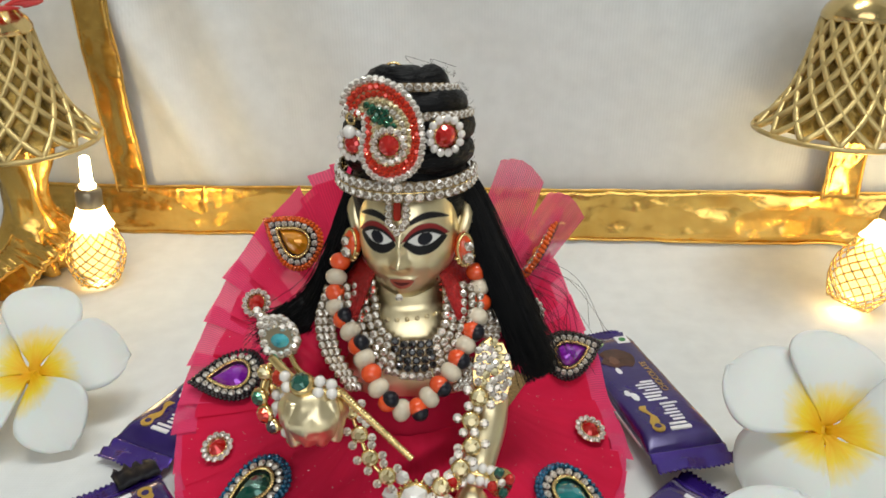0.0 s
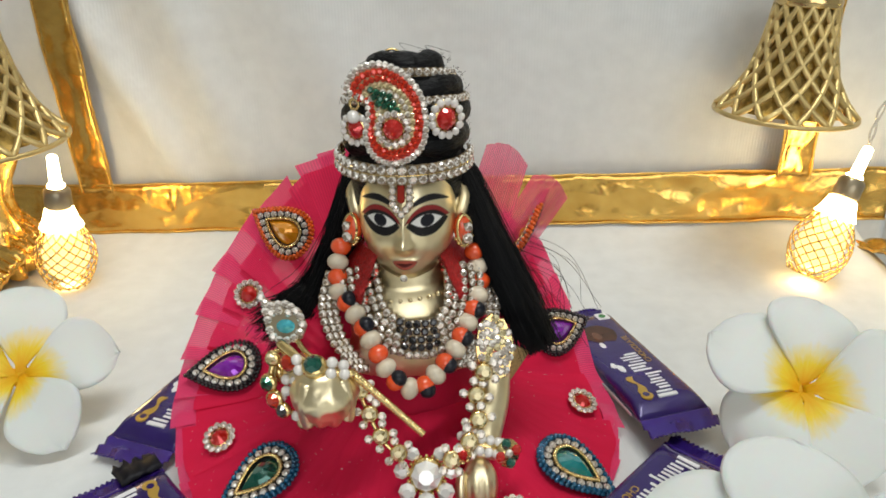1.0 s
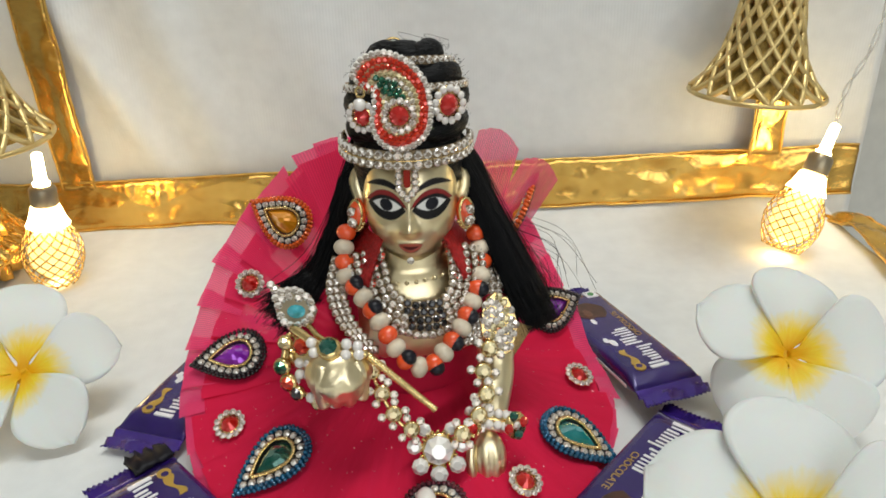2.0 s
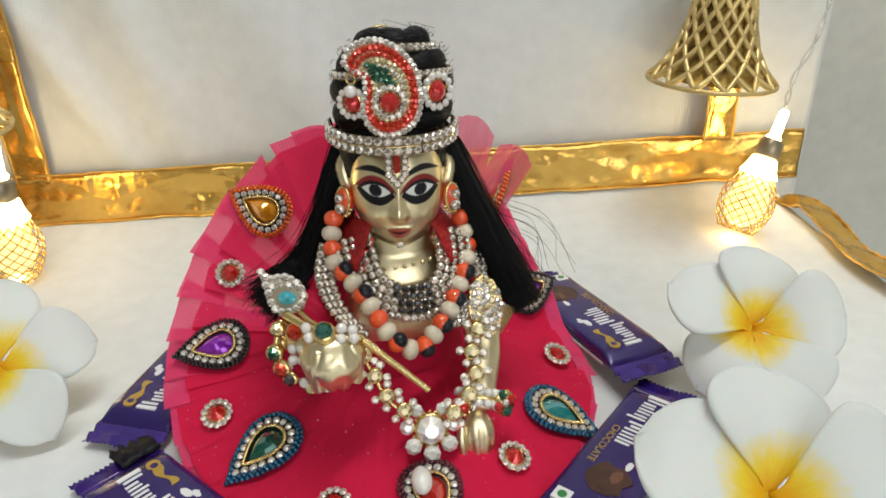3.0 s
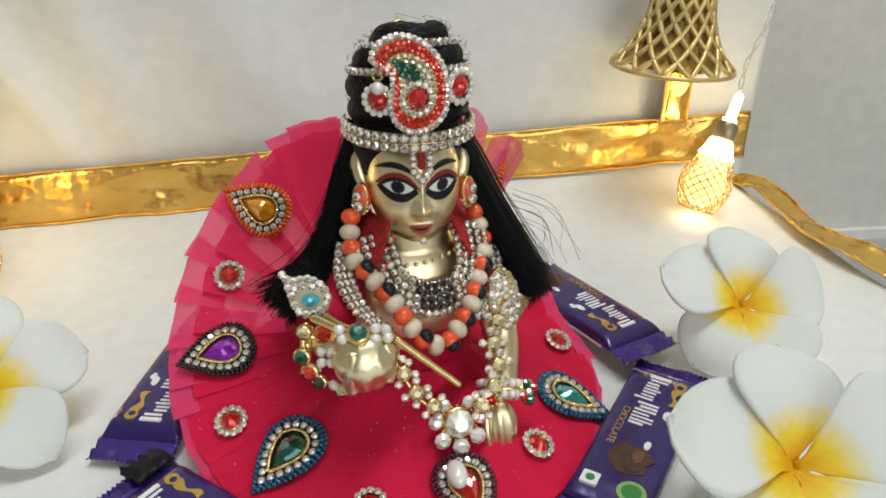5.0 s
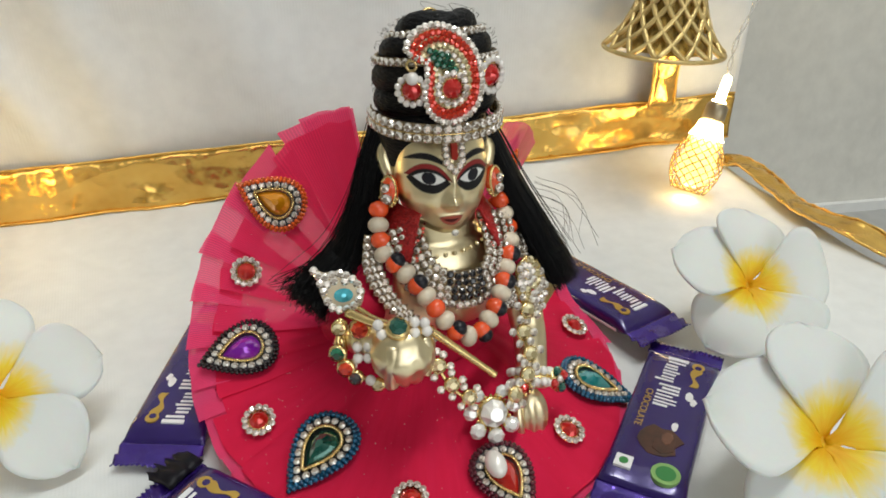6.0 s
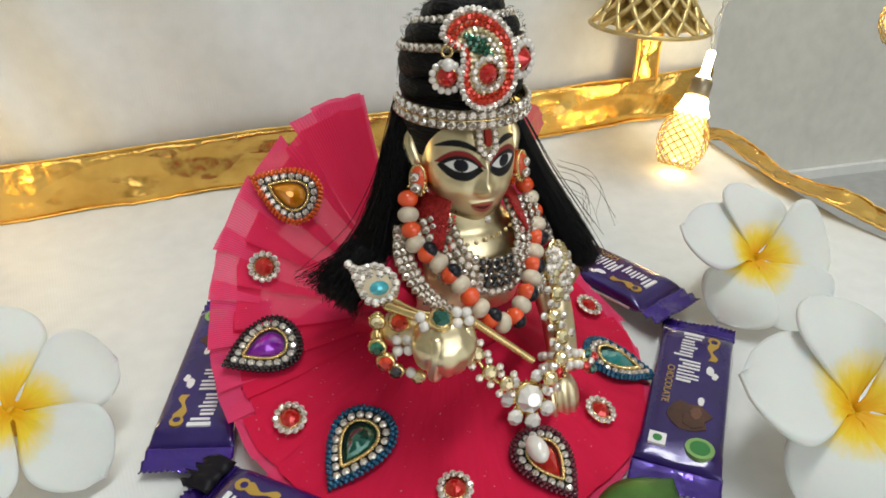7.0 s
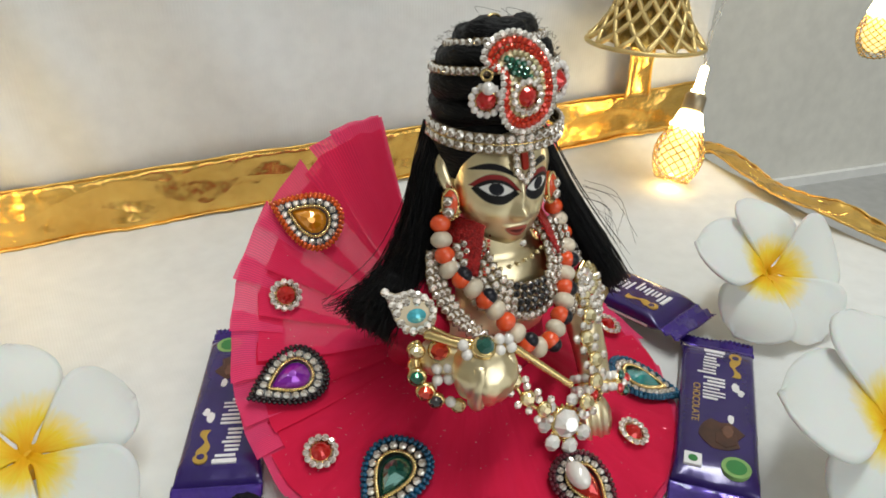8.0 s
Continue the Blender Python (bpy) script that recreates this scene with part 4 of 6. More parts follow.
N_PLEAT = 44
for k in range(N_PLEAT):
    phi = -176 + 352 * k / (N_PLEAT - 1)
    q = random.uniform(-1.2, 1.2)
    if phi > 141 or phi < -141:
        continue
    pleat(phi + q, 13.5 if abs(phi) > 75 else 16.5, 0.12, (0.985 if abs(phi) < 80 else 0.93) + random.uniform(-0.012, 0.012), 0.0002, M_TULLE if abs(phi) < 104 else M_TULLE_BACK, seed=k * 0.7, skew=0.00022 + 0.0017 * min(1, max(0, (abs(phi) - 86) / 25)))
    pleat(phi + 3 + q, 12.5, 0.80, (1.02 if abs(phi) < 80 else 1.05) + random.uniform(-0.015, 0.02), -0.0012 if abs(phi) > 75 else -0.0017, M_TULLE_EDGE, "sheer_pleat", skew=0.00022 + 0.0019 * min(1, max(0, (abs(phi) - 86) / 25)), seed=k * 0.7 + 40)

pleat(-152, 30, 0.12, 0.97, 0.0004, M_TULLE_BACK, "end_panel", 0.0004, 3.0)
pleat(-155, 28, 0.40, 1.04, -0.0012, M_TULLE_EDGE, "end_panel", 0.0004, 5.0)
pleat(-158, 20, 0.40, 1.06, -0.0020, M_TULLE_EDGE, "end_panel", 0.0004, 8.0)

# two loose folds standing up at the back
for base_a, base_b, tip_a, tip_b in (((0.026, 0.290, 0.072), (0.046, 0.292, 0.066), (0.040, 0.302, 0.108), (0.058, 0.304, 0.098)),
                                     ((0.036, 0.290, 0.062), (0.056, 0.293, 0.060), (0.060, 0.302, 0.094), (0.075, 0.300, 0.084))):
    nu, nv = 14, 14
    v, uv = [], []
    for i in range(nu):
        u = i / (nu - 1)
        for j in range(nv):
            w = j / (nv - 1)
            q = (Vector(base_a).lerp(Vector(base_b), u)).lerp(Vector(tip_a).lerp(Vector(tip_b), u), w)
            bow = math.sin(math.pi * u) * (0.006 * w)
            v.append(q + Vector((0.0, -bow, 0.006 * w * math.sin(math.pi * u))) + Vector((0, 0.0008 * math.sin(u * 30), 0)))
            uv.append((u * 2.2, w))
    me = mesh("loose_fold", v, grid_faces(nu, nv))
    lay_uv = me.uv_layers.new(name="UVMap")
    for p_ in me.polygons:
        for li in p_.loop_indices:
            lay_uv.data[li].uv = uv[me.loops[li].vertex_index]
    part("loose_fold", me, M_TULLE_FOLD, dress, "sheer standing fold of pink tulle")


def specks(name, spots, size, material, parent, seed):
    """Many tiny glitter flakes as one mesh: spots are (place, normal)."""
    rnd = random.Random(seed)
    v, f = [], []
    for p, nrm in spots:
        m = aim(p, nrm) @ pose(0, 0, 0, rnd.uniform(-40, 40), rnd.uniform(-40, 40), rnd.uniform(0, 90)) @ Matrix.Scale(size * rnd.uniform(0.6, 1.3), 4)
        o = len(v)
        v += [m @ Vector(q) for q in ((-1, 0, 0), (0, -1, 0), (1, 0, 0), (0, 1, 0), (0, 0, 0.25))]
        f += [(o + 4, o, o + 1), (o + 4, o + 1, o + 2), (o + 4, o + 2, o + 3), (o + 4, o + 3, o)]
    return tagged(part(name, mesh(name, v, f, False), material, parent), kind="stuff")


rnd_g = random.Random(12)
flakes = []
for k in range(380):
    gm = dress_pose(rnd_g.uniform(-140, 118), rnd_g.uniform(0.25, 1.0), 0.0016)
    flakes.append((gm.translation, gm.to_3x3() @ Vector((0, 0, 1))))
specks("glitter", flakes, 0.00018, M_GLITTER, dress, 5)

# sleeves and bodice of the dress
for sleeve in ([(-0.014, 0.248, 0.068), (-0.027, 0.240, 0.057), (-0.037, 0.229, 0.051)], [(0.022, 0.247, 0.068), (0.0300, 0.236, 0.060), (0.0330, 0.229, 0.052)]):
    part("sleeve", tube("sleeve", smooth_path(sleeve, 20), lambda s: 0.0092 + 0.0008 * math.sin(s * 25), 20), M_SATIN, dress, "short crimson satin sleeve")
bod = []
for i in range(40):
    a = 2 * math.pi * i / 40
    for j in range(10):
        s = j / 9
        bod.append((0.005 + (0.026 - 0.004 * s) * math.cos(a), 0.250 + (0.0215 - 0.005 * s) * math.sin(a), 0.026 + 0.036 * s))
part("bodice", mesh("bodice", bod, grid_faces(40, 10, wrap_u=True)), M_SATIN, dress, "crimson satin bodice")


def teardrop(L, W, n=120):
    return [Vector((W * math.sin(a) * abs(math.sin(a / 2)) ** 1.1, L * (0.5 * math.cos(a) + 0.08), 0)) for a in [2 * math.pi * k / n for k in range(n)]]


def gem_mesh(outline, h, table=0.24, step=0.66):
    """A cut gem on a closed outline: girdle, two crown steps, flat table."""
    n = len(outline)
    c = sum(outline, Vector()) / n
    v = []
    for k, z in ((1.0, 0.0), (step, h * 0.55), (table, h)):
        v += [c + (p - c) * k + Vector((0, 0, z)) for p in outline]
    f = [(a * n + j, a * n + (j + 1) % n, (a + 1) * n + (j + 1) % n, (a + 1) * n + j) for a in (0, 1) for j in range(n)]
    f += [[2 * n + j for j in range(n)], [j for j in range(n)][::-1]]
    me = mesh("gem", v, f, False)
    me.polygons[len(me.polygons) - 1].material_index = 1
    return me


def with_back(me, gem):
    me.materials.append(gem)
    me.materials.append(FOILS[gem.name])
    return me


def motif(phi, s, gem, bead, label, turn=0.0, size=1.0, at=None):
    m = (at or dress_pose(phi, s, 0.0030)) @ pose(0, 0, 0, 0, 0, turn) @ Matrix.Scale(size * 1.1, 4)
    plate = [(p.x, p.y) for p in even(teardrop(0.029, 0.0142), 40)]
    mo = part("jewelled_motif", prism("jewelled_motif", plate, -0.0012, 0.0), M_BLACK, dress, label, m)
    part("gem", with_back(gem_mesh(even(teardrop(0.0145, 0.0066), 16), 0.0030), gem), None, mo)
    cord = even(teardrop(0.0168, 0.0080), 200)
    part("gold_cord", tube("gold_cord", [p + Vector((0, 0, 0.0009)) for p in cord + cord[:1]], lambda t: 0.00068 * (1 + 0.38 * math.sin(t * 2 * math.pi * 48)), 6), M_GOLD, mo, "gold cord round the stone")
    for k, p in enumerate(even(teardrop(0.0222, 0.0108), 19)):
        put_stone(mo, pose(p.x, p.y, 0.0004, random.uniform(-9, 9), random.uniform(-9, 9), random.uniform(0, 45)), 0.00134, M_STONE)
    for ring, (L, W, n) in enumerate(((0.0272, 0.0133, 40), (0.0294, 0.0146, 44))):
        for k, p in enumerate(even(teardrop(L, W), n)):
            put_stone(mo, pose(p.x, p.y, 0.0006 - 0.0007 * ring + random.uniform(-.0002, .0002)), 0.00092, bead, "bead", "seed_bead")
    return mo


motif(-133, 0.84, M_ORANGE, M_ORANGEBEAD, "orange teardrop stone ringed with rhinestones and orange beads", 27, 0.88)
motif(-99.5, 0.77, M_PURPLE, M_BLACKBEAD, "purple teardrop stone ringed with rhinestones and black beads", 16, 0.93)
motif(-57, 0.66, M_GREEN, M_BLUEBEAD, "dark green teardrop stone ringed with rhinestones and blue beads")
red_motif = motif(1, 0.74, M_RED, M_MAROON, "red teardrop stone ringed with rhinestones, with a pearl", 8, 0.9)
motif(58.5, 0.79, M_TEAL, M_BLUEBEAD, "teal teardrop stone ringed with rhinestones and blue beads", -6)
motif(112, 0.85, M_PURPLE, M_BLACKBEAD, "purple teardrop stone ringed with rhinestones and black beads", 0, 0.82)
motif(136, 0.82, M_ORANGE, M_ORANGEBEAD, "orange teardrop stone ringed with rhinestones and orange beads", at=aim((0.0560, 0.2960, 0.0720), (-0.96, 0.12, 0.55), (0.55, 0.2, 0.8)))
part("pearl_drop", ball("pearl_drop", (0.0037, 0.0056, 0.0037)), M_PEARL, red_motif, "oval white pearl", pose(0.0035, -0.0028, 0.0055, 12, 0, -12))


def rosette(parent, m, r, gem, stone, n=13, name="rosette", label="red stone in a ring of rhinestones"):
    ro = part(name, lathe(name, [(r * 0.92, -0.0006), (r * 0.92, 0.0002)], 20), M_GOLD, parent, label, m)
    part("gem", with_back(gem_mesh([Vector((0.55 * r * math.cos(2 * math.pi * k / 12), 0.55 * r * math.sin(2 * math.pi * k / 12), 0.0004)) for k in range(12)], 0.36 * r), gem), None, ro)
    for k in range(n):
        a = 2 * math.pi * k / n
        put_stone(ro, pose(0.80 * r * math.cos(a), 0.80 * r * math.sin(a), 0.0003, random.uniform(-8, 8), random.uniform(-8, 8), 20 * k), 0.205 * r, stone)
    return ro


for phi, s in ((-118, 0.80), (-79, 0.79), (-26, 0.80), (30, 0.74), (88.5, 0.81), (124, 0.72)):
    rosette(dress, dress_pose(phi, s, 0.0028), 0.0064, M_RED, M_STONE)

# ---- idol: one mesh ----
HEAD = Matrix.Translation((0.0055, 0.2465, 0.1016)) @ pose(0, 0, 0, -6, 0, -7)
pv, pf, pc = [], [], []


def add_geo(v, f, paint=(0, 0, 0, 0)):
    o = len(pv)
    pv.extend(Vector(q) for q in v)
    pf.extend([[i + o for i in q] for q in f])
    pc.extend([paint] * len(v))


def sm(x, lo, hi):
    t = np.clip((x - lo) / (hi - lo), 0, 1)
    return t * t * (3 - 2 * t)


def gauss(x, y, cx, cy, sx, sy):
    return np.exp(-((x - cx) / sx) ** 2 - ((y - cy) / sy) ** 2)


# head: azimuth about the face's axis, front densely sampled; x, z in millimetres
na, nb = 340, 260
az = np.linspace(-1, 1, na)
az = np.sign(az) * (0.55 * np.abs(az) + 0.45 * np.abs(az) ** 3) * math.pi
el = np.linspace(-math.pi / 2, math.pi / 2, nb)
A, B = np.meshgrid(az, el, indexing="ij")
CB = np.cos(B) ** np.where(B < 0, 0.64, 0.82)
hx = 16.8 * np.sin(A) * CB
hy = -18.5 * np.cos(A) * CB
hz = 23.5 * np.sin(B)
front = np.clip(np.cos(A), 0, 1) ** 0.7
low = np.clip(-hz / 23.5, 0, 1)
hx = hx * (1 - 0.24 * low ** 2.2)
hy = np.where(hy < 0, hy * (1 - 0.03 * low ** 2), hy * (1 - 0.35 * low ** 2))
hy = np.where(hy < 0, hy * 0.88, hy)
# relief of the face
d = 0.9 * gauss(hx, hz, 0, 7.5, 12, 6)
d += 4.4 * gauss(hx, hz, 0, -7.4, 2.2, 2.2) + 2.6 * gauss(hx, hz, 0, -1.5, 1.5, 4.6) + 1.2 * gauss(hx, hz, -2.1, -8.0, 1.3, 1.2) + 1.2 * gauss(hx, hz, 2.1, -8.0, 1.3, 1.2)
d -= 0.7 * (gauss(hx, hz, -7.6, 0.6, 4.4, 3.2) + gauss(hx, hz, 7.6, 0.6, 4.4, 3.2))
d += 0.6 * (gauss(hx, hz, -7.6, 0.6, 3.0, 1.8) + gauss(hx, hz, 7.6, 0.6, 3.0, 1.8))
d += 0.9 * (gauss(hx, hz, -8.0, -8.0, 4.5, 4.5) + gauss(hx, hz, 8.0, -8.0, 4.5, 4.5))
mouth = -14.3 + 0.034 * hx ** 2
d += 1.5 * np.exp(-((hz - mouth - 0.7) / 0.8) ** 2 - (hx / 3.4) ** 2) + 1.6 * np.exp(-((hz - mouth + 1.3) / 0.9) ** 2 - (hx / 2.8) ** 2)
d += 1.9 * gauss(hx, hz, 0, -18.0, 4.8, 2.8)
d -= 0.4 * gauss(hx, hz, 0, -15.6, 3.5, 0.9)
hy = hy - d * front
# painted features: colour and coverage
paint = np.zeros((*hx.shape, 4))


def lay(mask, colour):
    mk = np.clip(mask, 0, 1)[..., None] * (A[..., None] ** 2 < 2.2)
    paint[..., :3] = paint[..., :3] * (1 - mk) + np.array(colour) * mk
    paint[..., 3:] = np.maximum(paint[..., 3:], mk)


for sgn in (-1, 1):
    ex = sgn * hx - 7.7
    tilt = 0.10 * ex
    lift = hz - 0.7 - tilt
    brow = 6.6 + 0.9 * np.cos(ex / 5.0) * 1.5 - 0.035 * (ex - 1) ** 2 + 0.12 * ex
    lid = 5.9 * np.clip(1 - (np.abs(ex) / 7.6) ** 2.2, 0, 1) - np.abs(lift + 0.2)
    lay(sm(lid, -0.1, 0.3) * (lift > 0.4), (0.27, 0.022, 0.022))
    edge = 6.7
    lens_o = 4.4 * np.clip(1 - (np.abs(ex) / edge) ** 2.4, 0, 1) - np.abs(lift + 0.55)
    lay(sm(lens_o, -0.1, 0.25) * (np.abs(ex) < edge), (0.008, 0.007, 0.008))
    lens_i = 2.25 * np.clip(1 - (np.abs(ex + 0.2) / 5.1) ** 2, 0, 1) - np.abs(lift - 0.35)
    lay(sm(lens_i, -0.05, 0.2), (0.80, 0.79, 0.76))
    iris = 2.30 - np.hypot(ex - 0.1, lift - 0.45)
    lay(sm(iris, -0.05, 0.2) * sm(lens_i, -0.05, 0.2), (0.010, 0.010, 0.016))
    thick = 1.2 * np.clip(1 - ((ex + 0.2) / 7.4) ** 2, 0, 1) ** 0.7
    lay(sm(thick - np.abs(hz - brow - 0.6), -0.05, 0.25) * (np.abs(ex) < 7.3), (0.012, 0.011, 0.013))
lips = np.where(hz > mouth, (hz - mouth) / 1.7, (mouth - hz) / 2.3)
lay(sm(1.0 - np.hypot(hx / 4.6, lips), 0, 0.2), (0.40, 0.085, 0.055))
lay(sm(1.0 - np.hypot(hx / 3.2, (hz - mouth + 0.25) / 0.75), 0, 0.3), (0.10, 0.012, 0.010))
hv = np.stack([hx, hy, hz], -1).reshape(-1, 3) / 1000.0
o = len(pv)
pv.extend(HEAD @ Vector(q) for q in hv)
pf.extend(grid_faces(na, nb, start=o))
pc.extend(tuple(q) for q in paint.reshape(-1, 4))
# ears
for sgn in (-1, 1):
    path = [HEAD @ Vector((sgn * 0.0158, 0.004, -0.008)), HEAD @ Vector((sgn * 0.0178, 0.002, -0.002)), HEAD @ Vector((sgn * 0.0196, 0.004, 0.005)), HEAD @ Vector((sgn * 0.0178, 0.006, 0.0095)), HEAD @ Vector((sgn * 0.0162, 0.004, 0.007))]
    add_geo(*tube_geo(smooth_path(path, 16), lambda s: 0.0022 * (0.6 + 0.8 * math.sin(math.pi * s)), 10, 0.9))
    add_geo(*sphere_geo(HEAD @ Vector((sgn * 0.0165, 0.0045, 0.0005)), (0.0014, 0.004, 0.0075), 14, 10))
# neck with rings, chest, shoulders
neck = [(0.0255, -0.016), (0.0246, -0.008), (0.0232, -0.002), (0.0206, 0.0030), (0.0176, 0.0066), (0.0150, 0.0086), (0.0156, 0.0098), (0.0143, 0.0110), (0.0149, 0.0124), (0.0134, 0.0138), (0.0130, 0.024)]
add_geo([(0.0045 + r * math.cos(2 * math.pi * k / 40), 0.2465 + r * 0.80 * math.sin(2 * math.pi * k / 40), 0.070 + z) for k in range(40) for r, z in neck], grid_faces(40, len(neck), wrap_u=True))
add_geo(*sphere_geo((0.005, 0.250, 0.050), (0.026, 0.0195, 0.029), 48, 30))
for k in range(9):
    a = radians(-40 + 10 * k)
    add_geo(*sphere_geo((0.0050 + 0.0197 * math.sin(a), 0.2465 - 0.0160 * math.cos(a), 0.0752 + 0.0020 * math.sin(a)), 0.0008, 10, 7))
# viewer's right arm hangs to the ground, flat hand
arm = smooth_path([(0.026, 0.244, 0.068), (0.0315, 0.232, 0.056), (0.0325, 0.222, 0.042), (0.0292, 0.212, 0.033), (0.0266, 0.2065, 0.026)], 30)
add_geo(*tube_geo(arm, lambda s: 0.0078 - 0.0026 * s, 18))
HAND = Matrix.Translation((0.0264, 0.2040, 0.0140)) @ pose(0, 0, 0, -14, 0, 4)
hv_, hf_ = sphere_geo((0, 0, 0), 1.0, 60, 40)
grooved = []
for q in hv_:
    front_ = max(0.0, -q.y)
    groove = 0.0007 * front_ * (abs(math.sin(q.x * 6.1)) - 0.5) * min(1.0, max(0.0, (0.75 - q.z) / 0.5))
    sx = 0.0064 * (1 - 0.10 * max(0.0, q.z)) * (1.0 + 0.06 * math.sin(q.z * 5))
    grooved.append(HAND @ Vector((sx * math.copysign(abs(q.x) ** 0.8, q.x), q.y * 0.0050 - groove, 0.0122 * math.copysign(abs(q.z) ** 0.85, q.z))))
add_geo(grooved, hf_)
add_geo(*tube_geo(smooth_path([HAND @ Vector((-0.0062, -0.001, 0.008)), HAND @ Vector((-0.0072, -0.003, 0.002)), HAND @ Vector((-0.0066, -0.003, -0.005))], 10), lambda s: 0.0018, 8))
# viewer's left arm bends to a raised fist
arm = smooth_path([(-0.016, 0.246, 0.066), (-0.027, 0.238, 0.056), (-0.0335, 0.227, 0.053), (-0.0315, 0.217, 0.056), (-0.026, 0.210, 0.057)], 30)
add_geo(*tube_geo(arm, lambda s: 0.0068 - 0.0014 * s, 18))
fv, ff = sphere_geo((0, 0, 0), 1.0, 56, 36)
FIST = Matrix.Translation((-0.0238, 0.2065, 0.0560)) @ pose(0, 0, 0, 8, 0, 8)
fv2 = []
for q in fv:
    a = math.atan2(q.x, -q.y)
    r = 1 + 0.05 * abs(math.sin(a * 3.2)) * (1 - q.z * q.z) + 0.02 * math.sin(q.z * 7)
    r += 0.05 * noise.noise(q * 3.1) + 0.025 * noise.noise(q * 7.0)
    z = q.z * 0.0105 * (1 + 0.05 * noise.noise(q * 2.7 + Vector((4, 1, 2))))
    if q.z < -0.45:
        z += 0.0012 * math.sin(a * 9) * (-q.z - 0.45)
    fv2.append(FIST @ Vector((q.x * 0.0105 * r, q.y * 0.0102 * r, z)))
add_geo(fv2, ff)
for k in range(4):
    q = -0.0066 + 0.0044 * k
    add_geo(*tube_geo(smooth_path([FIST @ Vector((q * 0.8, -0.0030, 0.0072)), FIST @ Vector((q, -0.0078 + abs(q) * 0.38, 0.002)), FIST @ Vector((q, -0.0076 + abs(q) * 0.38, -0.005)), FIST @ Vector((q * 0.9, -0.0052, -0.0078 + 0.0006 * (k % 2)))], 12), lambda s: 0.0024, 10))
idol_mesh = mesh("deity_statue", pv, pf)
attr = idol_mesh.color_attributes.new("paint", "FLOAT_COLOR", "POINT")
attr.data.foreach_set("color", np.array(pc, dtype=np.float32).ravel())


def idol_material():
    m = surface("painted_brass", (0.90, 0.78, 0.52), 0.33, 1.0, vary=0.10, scale=160, bump=0.08, bump_scale=260, dist=0.0008, second=(0.76, 0.63, 0.38), patch=70)
    n, ln = m.node_tree.nodes, m.node_tree.links
    b = n["Principled BSDF"]
    at = n.new("ShaderNodeAttribute")
    at.attribute_name = "paint"
    mix = n.new("ShaderNodeMix")
    mix.data_type = "RGBA"
    ln.new(b.inputs["Base Color"].links[0].from_socket, mix.inputs["A"])
    ln.new(at.outputs["Color"], mix.inputs["B"])
    ln.new(at.outputs["Alpha"], mix.inputs["Factor"])
    ln.new(mix.outputs["Result"], b.inputs["Base Color"])
    inv = n.new("ShaderNodeMath")
    inv.operation = "SUBTRACT"
    inv.inputs[0].default_value = 1.0
    ln.new(at.outputs["Alpha"], inv.inputs[1])
    ln.new(inv.outputs[0], b.inputs["Metallic"])
    gl = n.new("ShaderNodeMath")
    gl.operation = "MULTIPLY_ADD"
    gl.inputs[1].default_value, gl.inputs[2].default_value = 0.22, 0.33
    ln.new(at.outputs["Alpha"], gl.inputs[0])
    ln.new(gl.outputs[0], b.inputs["Roughness"])
    b.inputs["Specular IOR Level"].default_value = 0.25
    return m


M_IDOL = idol_material()
solid_thing("deity_statue", idol_mesh, M_IDOL, "polished brass deity statue with painted eyes, wearing a pink dress", "statue")

# ---- hair ----
HC = Vector((0.0060, 0.2535, 0))
hair = thing("hair_piece", "black wig with a rolled topknot and two long locks", "wig")
for z, R, r in ((0.1268, 0.0166, 0.0050), (0.1350, 0.0166, 0.0051), (0.1428, 0.0143, 0.0050), (0.1492, 0.0088, 0.0048)):
    roll = [HC + Vector((R * math.cos(a), R * math.sin(a), z - 0.0026 * math.sin(a) + 0.0007 * math.sin(3 * a + z * 900))) for a in [2 * math.pi * k / 48 for k in range(49)]]
    part("hair_roll", tube("hair_roll", roll, lambda s, r=r: r * (1 + 0.07 * math.sin(s * 37 + r * 9000) + 0.04 * math.sin(s * 83)), 14), M_VELVET, hair, "rolled coil of black hair")
part("hair_cap", lathe("hair_cap", [(0.0195, 0.104), (0.0205, 0.116), (0.0185, 0.122), (0.016, 0.136), (0.0120, 0.146), (0.009, 0.1505), (0.004, 0.1540)], 36), M_VELVET, hair, "", Matrix.Translation(HC + Vector((0, 0.003, 0))))


def strands(path, width, flat, n, loose, seed, taper=1.0):
    """A lock of many fine strands along one path."""
    rnd = random.Random(seed)
    fr = frames_along(smooth_path(path, 14))
    v, f = [], []
    for k in range(n):
        a, q = rnd.uniform(0, 2 * math.pi), math.sqrt(rnd.random())
        cut = rnd.uniform(0.74, 1.0)
        pts = []
        w1, w2 = rnd.uniform(-1, 1), rnd.uniform(-1, 1)
        c1, c2, c3 = rnd.uniform(4, 9), rnd.uniform(0, 6.3), rnd.uniform(0.0, 1.0)
        for i, (p, s, t) in enumerate(fr):
            u = i / (len(fr) - 1)
            if u > cut + 0.08:
                break
            w = width(u)
            pts.append(p + s * (w * q * math.cos(a) + loose * w1 * u * u + 0.16 * loose * c3 * math.sin(c1 * u + c2)) + t * (w * flat * q * math.sin(a) + loose * w2 * u * u))
        vv, ff = tube_geo(pts, lambda s: 0.00024 * (1 - 0.6 * s), 3, 1.0, len(v))
        v += vv
        f += ff
    return mesh("loose_hair", v, f)


